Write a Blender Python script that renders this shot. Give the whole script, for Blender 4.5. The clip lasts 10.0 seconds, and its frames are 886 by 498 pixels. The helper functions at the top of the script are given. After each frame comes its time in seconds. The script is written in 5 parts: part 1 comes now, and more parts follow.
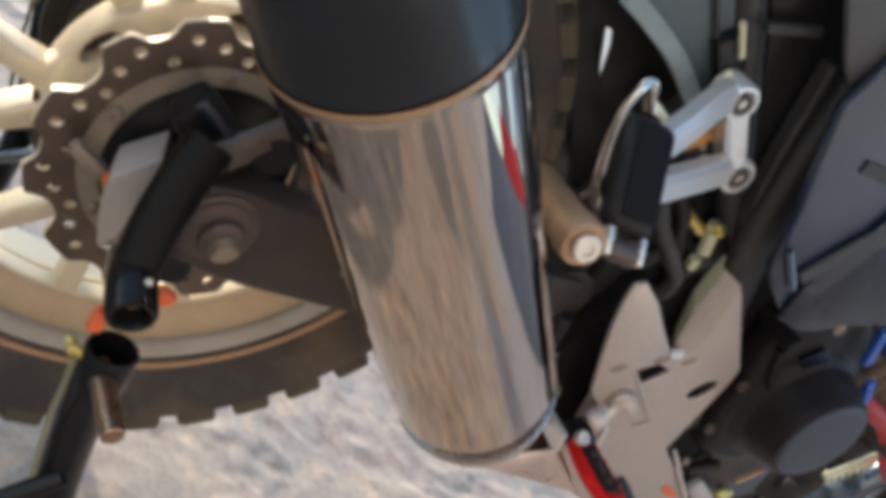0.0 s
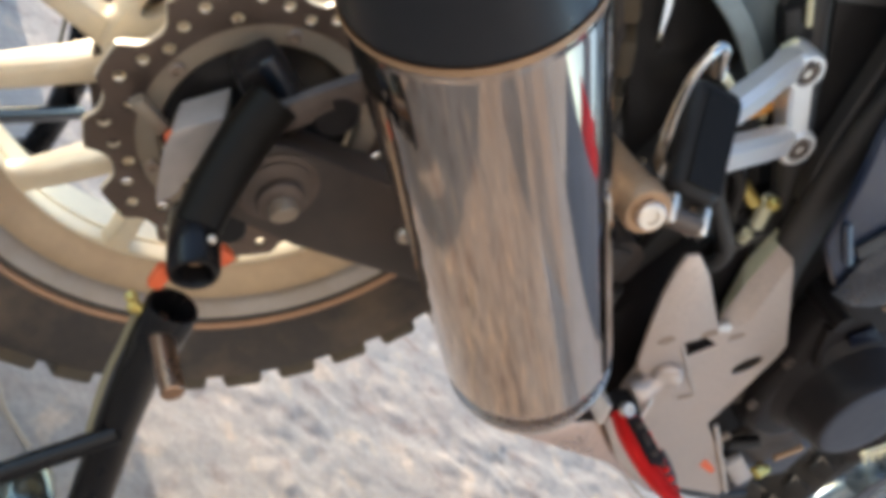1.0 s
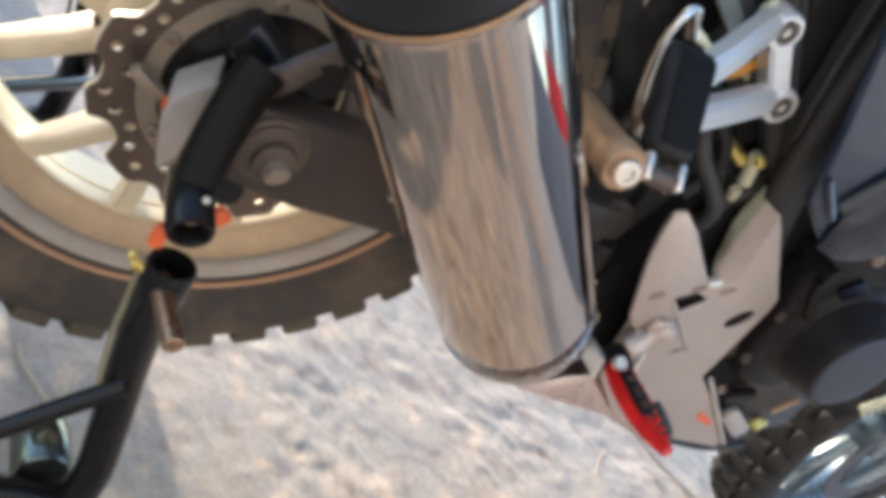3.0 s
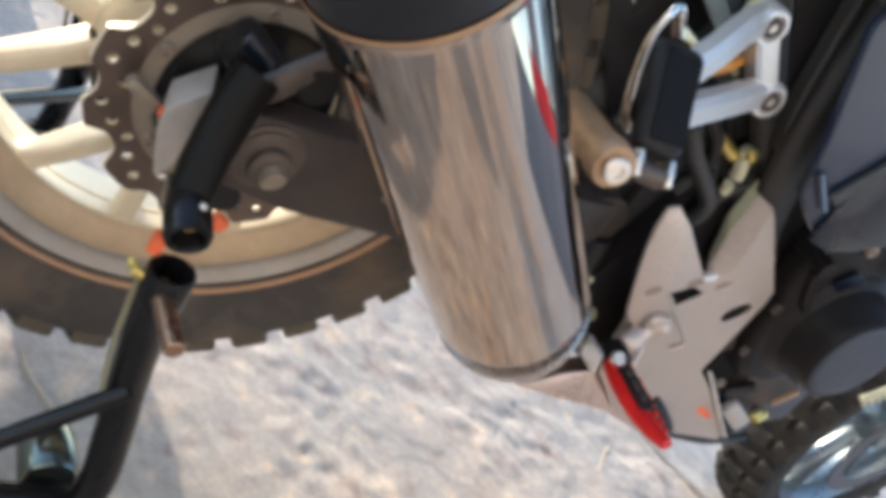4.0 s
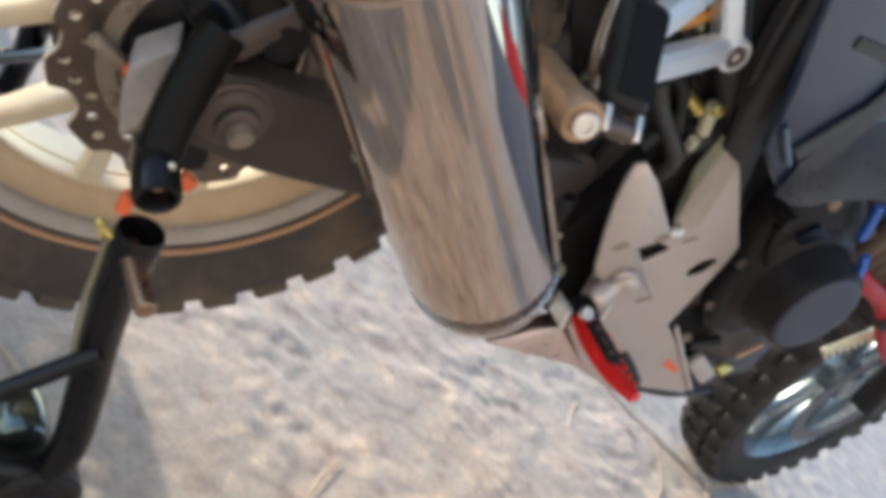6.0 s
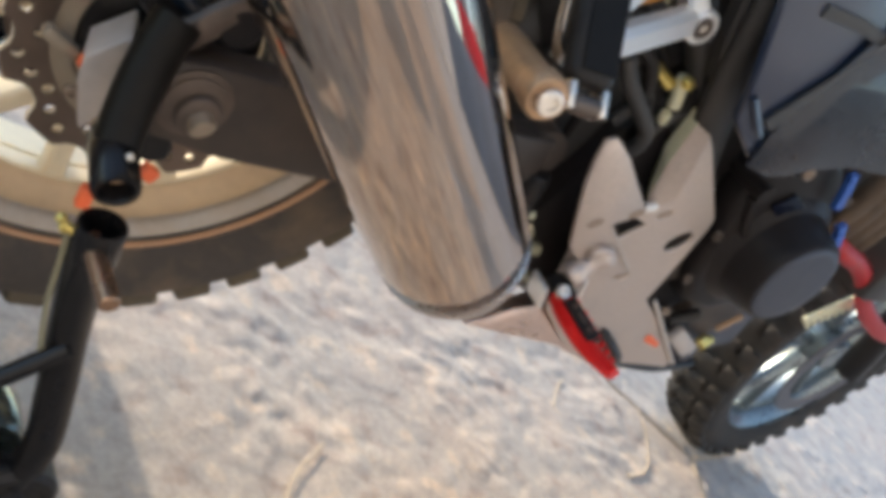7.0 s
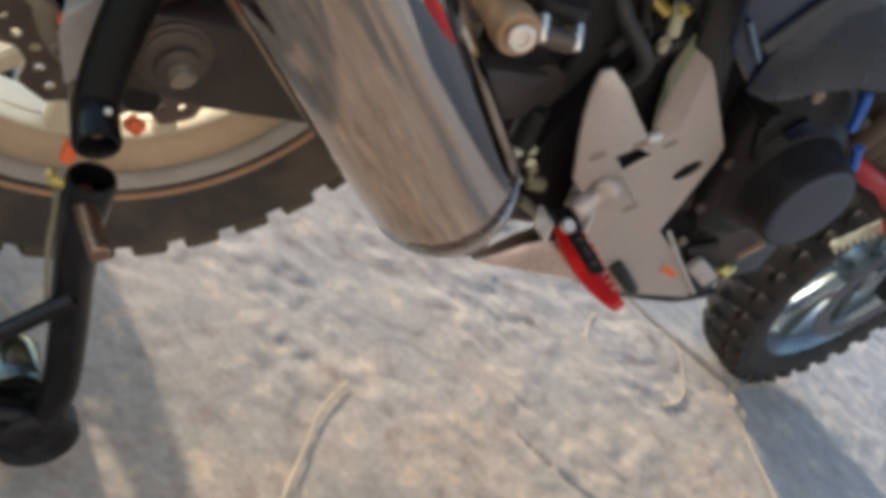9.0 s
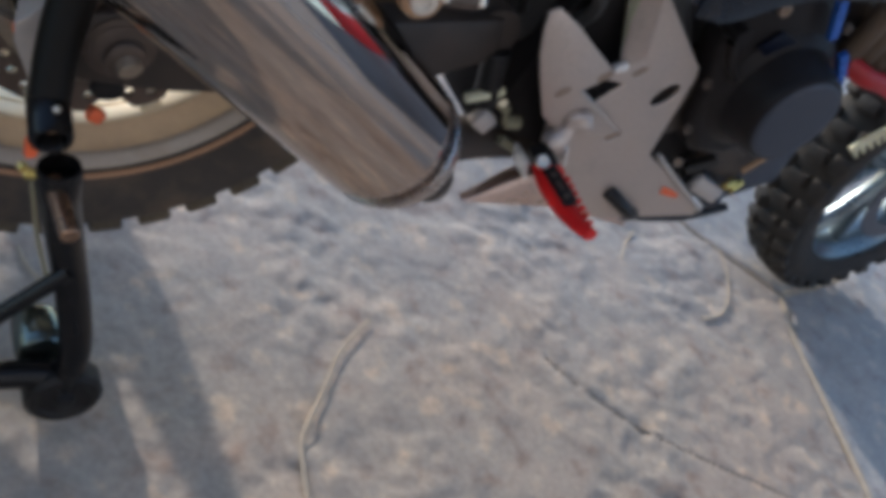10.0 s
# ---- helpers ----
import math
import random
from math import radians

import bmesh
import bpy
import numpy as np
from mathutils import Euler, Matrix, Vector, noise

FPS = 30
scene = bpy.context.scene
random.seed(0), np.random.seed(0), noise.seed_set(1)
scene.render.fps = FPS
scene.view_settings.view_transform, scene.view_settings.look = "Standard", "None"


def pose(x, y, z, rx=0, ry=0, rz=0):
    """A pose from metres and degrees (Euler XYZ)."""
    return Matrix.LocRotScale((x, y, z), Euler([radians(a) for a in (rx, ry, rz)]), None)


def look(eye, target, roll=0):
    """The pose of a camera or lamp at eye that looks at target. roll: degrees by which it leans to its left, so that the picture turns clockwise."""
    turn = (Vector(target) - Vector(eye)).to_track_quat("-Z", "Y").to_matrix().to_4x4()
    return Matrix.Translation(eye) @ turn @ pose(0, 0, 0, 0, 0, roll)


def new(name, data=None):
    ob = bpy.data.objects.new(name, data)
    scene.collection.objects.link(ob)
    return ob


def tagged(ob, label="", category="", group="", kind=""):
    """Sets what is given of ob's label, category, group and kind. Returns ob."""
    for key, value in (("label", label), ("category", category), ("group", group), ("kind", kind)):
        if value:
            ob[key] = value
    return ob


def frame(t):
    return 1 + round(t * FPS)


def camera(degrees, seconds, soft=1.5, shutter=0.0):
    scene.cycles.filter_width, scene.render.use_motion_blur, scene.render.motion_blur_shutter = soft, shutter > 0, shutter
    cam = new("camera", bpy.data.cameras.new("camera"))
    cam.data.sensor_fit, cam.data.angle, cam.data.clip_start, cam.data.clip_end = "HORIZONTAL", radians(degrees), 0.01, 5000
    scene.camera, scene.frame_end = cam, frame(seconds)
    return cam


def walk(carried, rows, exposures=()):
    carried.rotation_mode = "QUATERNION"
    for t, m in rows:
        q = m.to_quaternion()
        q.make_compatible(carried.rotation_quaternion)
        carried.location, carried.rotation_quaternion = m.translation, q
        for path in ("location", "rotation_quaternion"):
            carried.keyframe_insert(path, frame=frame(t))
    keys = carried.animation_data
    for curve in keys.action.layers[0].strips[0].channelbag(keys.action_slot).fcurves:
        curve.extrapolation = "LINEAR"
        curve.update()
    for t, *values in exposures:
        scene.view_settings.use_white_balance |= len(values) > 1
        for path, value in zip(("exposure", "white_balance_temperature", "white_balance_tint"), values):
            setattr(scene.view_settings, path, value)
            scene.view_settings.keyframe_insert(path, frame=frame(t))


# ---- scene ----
cam = camera(48.75, 10.0, soft=5.8)
# seconds, eye x y z, yaw (left +), pitch (up +), lean to the left
ROWS = [
    (0.0, -0.3281, -0.6477, 0.6894, -44.33, -17.58, 45.31),
    (0.5, -0.3318, -0.6365, 0.6791, -44.07, -18.55, 45.40),
    (1.0, -0.3384, -0.6388, 0.6648, -44.61, -19.49, 46.65),
    (1.5, -0.3454, -0.6514, 0.6658, -44.18, -20.10, 47.15),
    (2.0, -0.3474, -0.6649, 0.6813, -43.34, -20.05, 46.69),
    (2.5, -0.3442, -0.6686, 0.6893, -43.80, -21.07, 46.02),
    (3.0, -0.3408, -0.6698, 0.6896, -45.27, -21.89, 46.28),
    (4.5, -0.3487, -0.6886, 0.6992, -44.69, -22.12, 44.38),
    (5.0, -0.3557, -0.6966, 0.6945, -44.11, -22.33, 44.88),
    (5.5, -0.3534, -0.6874, 0.6973, -45.36, -22.01, 44.61),
    (6.0, -0.3458, -0.6827, 0.6927, -48.22, -22.08, 45.27),
    (7.5, -0.3285, -0.6822, 0.7032, -49.91, -22.73, 43.79),
    (8.0, -0.3273, -0.6859, 0.7017, -50.29, -23.58, 44.14),
    (8.5, -0.3208, -0.6924, 0.7174, -50.46, -24.71, 42.67),
    (9.0, -0.3014, -0.7088, 0.7387, -49.50, -27.43, 41.74),
    (9.5, -0.2877, -0.7464, 0.7832, -47.92, -32.12, 39.69),
    (10.0, -0.2419, -0.7711, 0.8502, -47.11, -34.97, 35.89),
]
EXPOSURES = [(0.0, 1.67, 6590, 10), (1.0, 1.93, 6470, 10), (2.5, 2.01, 6400, 10), (5.0, 2.02, 6310, 10), (5.5, 2.02, 6310, 10), (6.0, 1.83, 6470, 10), (7.5, 1.85, 6670, 10), (8.5, 1.75, 6710, 10),
             (9.0, 1.46, 6550, 9), (9.5, 1.13, 6000, 8), (10.0, 0.94, 5720, 10)]
walk(cam, [(t, pose(x, y, z, 0, 0, yaw) @ pose(0, 0, 0, 90 + pitch) @ pose(0, 0, 0, 0, 0, lean))
           for t, x, y, z, yaw, pitch, lean in ROWS], EXPOSURES)

# ---- light: low sun from the far side of the motorcycle, clear sky ----
SUN_EL, SUN_AZ = 15.5, 8.0  # azimuth from +y towards -x
world = bpy.data.worlds.new("sky")
scene.world = world
world.use_nodes = True
sky = world.node_tree.nodes.new("ShaderNodeTexSky")
sky.sky_type, sky.sun_disc = "NISHITA", False
sky.dust_density, sky.ozone_density = 0.5, 1.0
sky.sun_elevation, sky.sun_rotation = radians(SUN_EL), radians(-SUN_AZ)
world.node_tree.links.new(sky.outputs[0], world.node_tree.nodes["Background"].inputs[0])
world.node_tree.nodes["Background"].inputs[1].default_value = 0.15
sun = new("sun", bpy.data.lights.new("sun", "SUN"))
sun.data.energy, sun.data.angle, sun.data.color = 2.0, radians(0.55), (1.0, 0.88, 0.73)
sun.matrix_world = look((-math.sin(radians(SUN_AZ)) * 5, math.cos(radians(SUN_AZ)) * 5, 5 * math.tan(radians(SUN_EL))), (0, 0, 0))


# ---- materials ----
def material(name, base, rough=0.5, metal=0.0, vary=0.15, scale=12.0, bump=0.0, bump_scale=150.0, dust=None, dust_amount=0.0,
             coat=0.0, rough_vary=0.12, stretch=(1, 1, 1), shine=0.5):
    """A surface with tone and gloss varied at two scales, and fine relief; dust: a second colour that lies in patches."""
    m = bpy.data.materials.new(name)
    m.use_nodes = True
    nt = m.node_tree
    b = nt.nodes["Principled BSDF"]
    link = nt.links.new

    def node(kind, **values):
        n = nt.nodes.new(kind)
        for k, v in values.items():
            n.inputs[k].default_value = v
        return n
    co = node("ShaderNodeTexCoord")
    mp = node("ShaderNodeMapping", Scale=stretch)
    link(co.outputs["Object"], mp.inputs[0])
    big = node("ShaderNodeTexNoise", Scale=scale, Detail=5.0, Roughness=0.6)
    fine = node("ShaderNodeTexNoise", Scale=scale * 11, Detail=3.0)
    for n in (big, fine):
        link(mp.outputs[0], n.inputs["Vector"])
    mix = node("ShaderNodeMix")
    mix.data_type = "FLOAT"
    mix.inputs[0].default_value = 0.4
    link(big.outputs[0], mix.inputs[2])
    link(fine.outputs[0], mix.inputs[3])
    tone = node("ShaderNodeMapRange", **{"From Min": 0.3, "From Max": 0.7, "To Min": 1 - vary, "To Max": 1 + vary})
    link(mix.outputs[0], tone.inputs[0])
    col = node("ShaderNodeMix")
    col.data_type, col.blend_type = "RGBA", "MULTIPLY"
    col.inputs[0].default_value = 1.0
    col.inputs[6].default_value = (*base, 1)
    link(tone.outputs[0], col.inputs[7])
    out = col.outputs[2]
    if dust:
        patch = node("ShaderNodeMapRange", **{"From Min": 0.45, "From Max": 0.7, "To Min": 0.0, "To Max": dust_amount})
        link(big.outputs[0], patch.inputs[0])
        d = node("ShaderNodeMix")
        d.data_type = "RGBA"
        d.inputs[7].default_value = (*dust, 1)
        link(patch.outputs[0], d.inputs[0])
        link(out, d.inputs[6])
        out = d.outputs[2]
    link(out, b.inputs["Base Color"])
    gloss = node("ShaderNodeMapRange", **{"From Min": 0.3, "From Max": 0.7, "To Min": max(0.02, rough - rough_vary * rough), "To Max": min(1.0, rough + rough_vary)})
    link(mix.outputs[0], gloss.inputs[0])
    link(gloss.outputs[0], b.inputs["Roughness"])
    b.inputs["Metallic"].default_value = metal
    b.inputs["Coat Weight"].default_value = coat
    b.inputs["Specular IOR Level"].default_value = shine
    if bump:
        grain = node("ShaderNodeTexNoise", Scale=bump_scale, Detail=4.0)
        link(mp.outputs[0], grain.inputs["Vector"])
        bp = node("ShaderNodeBump", Strength=bump, Distance=0.002)
        link(grain.outputs[0], bp.inputs["Height"])
        link(bp.outputs[0], b.inputs["Normal"])
    return m


GOLD = material("champagne_wheel_paint", (0.76, 0.65, 0.46), 0.36, 0.2, vary=0.08, dust=(0.50, 0.37, 0.22), dust_amount=0.45)
DUSTY_GOLD = material("brake_dusted_wheel_paint", (0.48, 0.335, 0.195), 0.42, 0.25, vary=0.12, dust=(0.30, 0.20, 0.12), dust_amount=0.6)
TREAD = material("dust_caked_tread_rubber", (0.095, 0.070, 0.042), 0.85, vary=0.3, bump=0.3, dust=(0.29, 0.215, 0.115), dust_amount=0.8)
SEAT = material("grey_seat_side_plastic", (0.058, 0.055, 0.056), 0.5, vary=0.12, bump=0.1)
COPPER = material("copper_rim_stripe", (0.40, 0.22, 0.12), 0.4, 0.4)
RUBBER = material("dusty_tyre_rubber", (0.052, 0.040, 0.031), 0.8, vary=0.3, bump=0.3, dust=(0.18, 0.12, 0.07), dust_amount=0.6)
BLACK_RUBBER = material("black_peg_rubber", (0.014, 0.012, 0.011), 0.45, shine=0.25, bump=0.2, bump_scale=400)
STEEL = material("brake_disc_steel", (0.165, 0.122, 0.097), 0.38, 0.8, vary=0.15, scale=30)
CARRIER = material("tan_disc_carrier", (0.31, 0.25, 0.185), 0.5, 0.4, dust=(0.15, 0.11, 0.07), dust_amount=0.4)
CHROME = material("polished_muffler_steel", (0.585, 0.515, 0.465), 0.042, 1.0, vary=0.04, scale=6, rough_vary=0.03)
CAP = material("black_muffler_cap", (0.010, 0.011, 0.014), 0.30, coat=0.15, bump=0.03, bump_scale=700)
ALU = material("silver_cast_aluminium", (0.78, 0.77, 0.75), 0.30, 0.6, vary=0.06, bump=0.06, bump_scale=500)
PLATE = material("satin_aluminium_plate", (0.50, 0.422, 0.368), 0.36, 0.55, vary=0.20, scale=22, dust=(0.34, 0.25, 0.19), dust_amount=0.3, bump=0.04, bump_scale=600)
GUARD_RED = material("dark_red_guard_paint", (0.33, 0.007, 0.009), 0.42, 0.05, vary=0.12)
JOINT_DIRT = material("brown_joint_dirt", (0.25, 0.20, 0.155), 0.9, vary=0.2, scale=60, bump=0.4)
RED = material("red_anodised_metal", (0.66, 0.012, 0.010), 0.36, 0.05, vary=0.1)
BLACK = material("black_satin_metal", (0.015, 0.014, 0.014), 0.30, 0.0, vary=0.25, bump=0.05, dust=(0.04, 0.03, 0.02), dust_amount=0.08)
BRACKET = material("black_bracket_paint", (0.008, 0.007, 0.006), 0.35, 0.0, shine=0.2, vary=0.3, bump=0.12, bump_scale=60)
STAND = material("gloss_black_stand_paint", (0.009, 0.008, 0.008), 0.15, 0.0, vary=0.2)
ARM = material("dark_brown_black_swingarm", (0.036, 0.027, 0.022), 0.5, 0.1, vary=0.3, dust=(0.10, 0.07, 0.05), dust_amount=0.3)
SLATE = material("dark_slate_plastic", (0.006, 0.010, 0.018), 0.24, coat=0.5, vary=0.15, bump=0.1, bump_scale=900)
GUARD = material("dull_grey_guard_metal", (0.46, 0.41, 0.37), 0.45, 0.3, vary=0.12)
DARK_BOLT = material("dark_dirty_fastener", (0.11, 0.085, 0.07), 0.42, 0.6, vary=0.25, scale=60)
RING = material("grey_polished_ring", (0.40, 0.355, 0.33), 0.22, 1.0, vary=0.1)
ZINC = material("pale_green_zinc", (0.64, 0.62, 0.43), 0.45, 0.3, vary=0.1)
BROWN_CASE = material("brown_dusted_casting", (0.050, 0.037, 0.029), 0.55, 0.1, vary=0.3, bump=0.15)
SUMP = material("grey_painted_casting", (0.085, 0.085, 0.098), 0.5, 0.2, vary=0.15, bump=0.1)
BLUE = material("blue_anodised_metal", (0.03, 0.11, 0.42), 0.25, 0.3, vary=0.1)
STRAP = material("pale_olive_plastic_strap", (0.22, 0.195, 0.12), 0.45, vary=0.1)
FAIRING = material("dark_blue_grey_plastic", (0.009, 0.019, 0.044), 0.32, coat=0.6, vary=0.12, bump=0.1, bump_scale=900)
INNER = material("black_inner_plastic", (0.034, 0.032, 0.031), 0.5, vary=0.2, bump=0.1)
GREEN_GREY = material("grey_green_plastic", (0.085, 0.108, 0.116), 0.55, vary=0.2, scale=9)
EDGE_GREY = material("worn_grey_green_edge", (0.22, 0.265, 0.27), 0.5, vary=0.2, scale=20)
SPAR = material("charcoal_frame_paint", (0.036, 0.033, 0.031), 0.45, 0.1, vary=0.12)
ENGINE = material("dark_engine_casting", (0.016, 0.014, 0.014), 0.32, 0.0, vary=0.25, bump=0.12, bump_scale=300, dust=(0.024, 0.017, 0.013), dust_amount=0.25)
RIM_BAND = material("grey_dusted_rim_flange", (0.36, 0.305, 0.255), 0.42, 0.25, vary=0.14, scale=20, dust=(0.24, 0.17, 0.11), dust_amount=0.5)
PIN = material("bare_brown_steel_pin", (0.36, 0.22, 0.14), 0.24, 0.9, vary=0.2, scale=40)
RAIL = material("polished_bent_steel_rail", (0.62, 0.60, 0.58), 0.16, 1.0, vary=0.08)
HEADER = material("mottled_brown_header_pipe", (0.11, 0.078, 0.054), 0.8, 0.1, vary=0.4, scale=45, dust=(0.10, 0.065, 0.04), dust_amount=0.8, bump=0.4)
BOSS = material("dark_plated_boss", (0.20, 0.22, 0.19), 0.16, 0.9, vary=0.15)
DISC_GLINT = material("painted_disc_highlight", (0.78, 0.70, 0.56), 0.38, 0.4, vary=0.08)
HOLE_SHADE = material("painted_hole_shade", (0.075, 0.052, 0.04), 0.6, 0.2, vary=0.2)
STREAK_RED = material("red_reflected_panel", (0.46, 0.014, 0.028), 0.5, vary=0.1, scale=3)
COVER_FACE = material("slate_grey_cover_face", (0.040, 0.044, 0.060), 0.45, 0.2, vary=0.12)
BOLT = material("zinc_bolt", (0.72, 0.66, 0.58), 0.3, 0.9, vary=0.1, scale=60)
DULL_BOLT = material("dull_brown_bolt", (0.34, 0.26, 0.20), 0.45, 0.7, vary=0.15, scale=60)
HEAT = material("heat_tinted_polished_steel", (0.66, 0.50, 0.42), 0.26, 0.95, vary=0.15, scale=14)
BRASS = material("yellow_zinc_bolt", (0.75, 0.58, 0.18), 0.28, 0.9, vary=0.1, scale=60)
RUST = material("brown_oxidised_pipe", (0.44, 0.27, 0.15), 0.45, 0.4, vary=0.25, scale=40, dust=(0.14, 0.08, 0.05), dust_amount=0.5)
ORANGE = material("orange_reflector_plastic", (0.75, 0.13, 0.04), 0.35, vary=0.08)
AMBER = material("amber_hose", (0.62, 0.27, 0.05), 0.4, vary=0.1)
TAN = material("tan_finned_casting", (0.30, 0.24, 0.18), 0.55, 0.4, vary=0.2, scale=40)
DARK_TYRE = material("black_tyre_rubber", (0.018, 0.016, 0.014), 0.8, vary=0.35, scale=18, bump=0.4, dust=(0.08, 0.058, 0.038), dust_amount=0.4)
NAVY_REFLECTION = material("navy_painted_reflection", (0.005, 0.007, 0.016), 0.3, vary=0.1)
FRONT_RIM = material("polished_steel_blue_rim", (0.19, 0.22, 0.23), 0.24, 0.8, vary=0.15)
MORTAR = material("sandy_mortar", (0.46, 0.37, 0.27), 0.9, vary=0.2, scale=40, bump=0.5)
UNSEEN_WALL = material("grey_unseen_wall", (0.36, 0.365, 0.39), 0.9, vary=0.12, scale=3, bump=0.4)
for m_ in (BLACK, STAND, BLACK_RUBBER):
    m_.node_tree.nodes["Principled BSDF"].inputs["Specular IOR Level"].default_value = 0.26


def streak_muffler():
    """Dull streaks and water marks along the can."""
    nt = CHROME.node_tree
    b = nt.nodes["Principled BSDF"]
    co = nt.nodes.new("ShaderNodeTexCoord")
    comb = nt.nodes.new("ShaderNodeCombineXYZ")
    d = Vector((0.2917, 0.0459, -0.189)).normalized()
    a, u, w = frame_of(d)
    for i, (ax, k) in enumerate(((a, 3.0), (u, 34.0), (w, 34.0))):
        dot = nt.nodes.new("ShaderNodeVectorMath")
        dot.operation = "DOT_PRODUCT"
        nt.links.new(co.outputs["Object"], dot.inputs[0])
        dot.inputs[1].default_value = ax * k
        nt.links.new(dot.outputs["Value"], comb.inputs[i])
    for scale, lo, hi, tone in ((1.3, 0.40, 0.70, (0.80, 0.72, 0.66)), (4.0, 0.3, 0.75, (0.86, 0.83, 0.80))):
        nz = nt.nodes.new("ShaderNodeTexNoise")
        nz.inputs["Scale"].default_value = scale
        nz.inputs["Detail"].default_value = 3.0
        nt.links.new(comb.outputs[0], nz.inputs["Vector"])
        mr = nt.nodes.new("ShaderNodeMapRange")
        mr.inputs["From Min"].default_value, mr.inputs["From Max"].default_value = lo, hi
        nt.links.new(nz.outputs[0], mr.inputs[0])
        mx = nt.nodes.new("ShaderNodeMix")
        mx.data_type, mx.blend_type = "RGBA", "MULTIPLY"
        mx.inputs[7].default_value = (*tone, 1)
        nt.links.new(mr.outputs[0], mx.inputs[0])
        src = b.inputs["Base Color"].links[0].from_socket
        nt.links.new(src, mx.inputs[6])
        nt.links.new(mx.outputs[2], b.inputs["Base Color"])


ENGINE.node_tree.nodes["Principled BSDF"].inputs["Specular IOR Level"].default_value = 0.12
BRACKET.node_tree.nodes["Principled BSDF"].inputs["Specular IOR Level"].default_value = 0.12
CAP.node_tree.nodes["Principled BSDF"].inputs["Specular IOR Level"].default_value = 0.35
CAP.node_tree.nodes["Principled BSDF"].inputs["Coat Roughness"].default_value = 0.08
RED.node_tree.nodes["Principled BSDF"].inputs["Specular IOR Level"].default_value = 0.3
NAVY_REFLECTION.node_tree.nodes["Principled BSDF"].inputs["Specular IOR Level"].default_value = 0.1
SLATE.node_tree.nodes["Principled BSDF"].inputs["Specular IOR Level"].default_value = 0.22
FAIRING.node_tree.nodes["Principled BSDF"].inputs["Coat Roughness"].default_value = 0.16
END_WALL = material("grey_blue_rendered_wall", (0.14, 0.16, 0.21), 0.9, vary=0.1, scale=4, bump=0.4)
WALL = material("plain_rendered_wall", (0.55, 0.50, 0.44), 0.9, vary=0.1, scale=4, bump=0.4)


# ---- builders ----
def part(name, bm, mat, parent=None, label="", sharp=38):
    """Links a bmesh as one mesh object under a thing or a part."""
    me = bpy.data.meshes.new(name)
    bmesh.ops.recalc_face_normals(bm, faces=bm.faces[:])
    bm.to_mesh(me)
    bm.free()
    me.materials.append(mat)
    me.shade_smooth()
    me.set_sharp_from_angle(angle=radians(sharp))
    ob = new(name, me)
    ob.parent = parent
    if label:
        ob["label"] = label
    return ob


def again(name, ob, parent, m):
    """One more object on the mesh of ob, at the pose m."""
    o = new(name, ob.data)
    o.parent = parent
    o.matrix_basis = m
    return o


def thing(name, label, category, place=(0, 0, 0)):
    ob = new(name)
    ob.location = place
    return tagged(ob, label, category)


def frame_of(axis):
    """Two unit vectors square to axis."""
    a = Vector(axis).normalized()
    u = a.cross(Vector((0, 0, 1)))
    if u.length < 1e-3:
        u = a.cross(Vector((1, 0, 0)))
    u.normalize()
    return a, u, a.cross(u).normalized()


streak_muffler()


def lathe(profile, centre, axis, n=48, bm=None, closed=False):
    """Turns (radius, height) pairs round an axis."""
    bm = bm or bmesh.new()
    a, u, w = frame_of(axis)
    c = Vector(centre)
    rings = []
    for r, h in profile:
        if r < 1e-6:
            rings.append([bm.verts.new(c + a * h)])
        else:
            rings.append([bm.verts.new(c + a * h + (u * math.cos(2 * math.pi * k / n) + w * math.sin(2 * math.pi * k / n)) * r) for k in range(n)])
    pairs = list(zip(rings, rings[1:])) + ([(rings[-1], rings[0])] if closed else [])
    for p, q in pairs:
        for k in range(n):
            k2 = (k + 1) % n
            if len(p) == 1 and len(q) == 1:
                continue
            if len(p) == 1:
                bm.faces.new((p[0], q[k2], q[k]))
            elif len(q) == 1:
                bm.faces.new((p[k], p[k2], q[0]))
            else:
                bm.faces.new((p[k], p[k2], q[k2], q[k]))
    return bm


def rod(p, q, r, n=24, edge=0.12, bm=None, r2=None):
    """A round bar from p to q with softened ends."""
    p, q = Vector(p), Vector(q)
    length = (q - p).length
    r2 = r if r2 is None else r2
    e, e2 = r * edge, r2 * edge
    return lathe([(0, 0), (r - e, 0), (r, e), (r2, length - e2), (r2 - e2, length), (0, length)], p, q - p, n, bm)


def smooth_line(points, steps=8):
    pts = [Vector(p) for p in points]
    if len(pts) < 3:
        return pts
    out = []
    ext = [pts[0] * 2 - pts[1], *pts, pts[-1] * 2 - pts[-2]]
    for i in range(1, len(ext) - 2):
        a, b, c, d = ext[i - 1:i + 3]
        for s in range(steps):
            t = s / steps
            out.append(0.5 * (2 * b + (c - a) * t + (2 * a - 5 * b + 4 * c - d) * t * t + (3 * b - a - 3 * c + d) * t ** 3))
    return out + [pts[-1]]


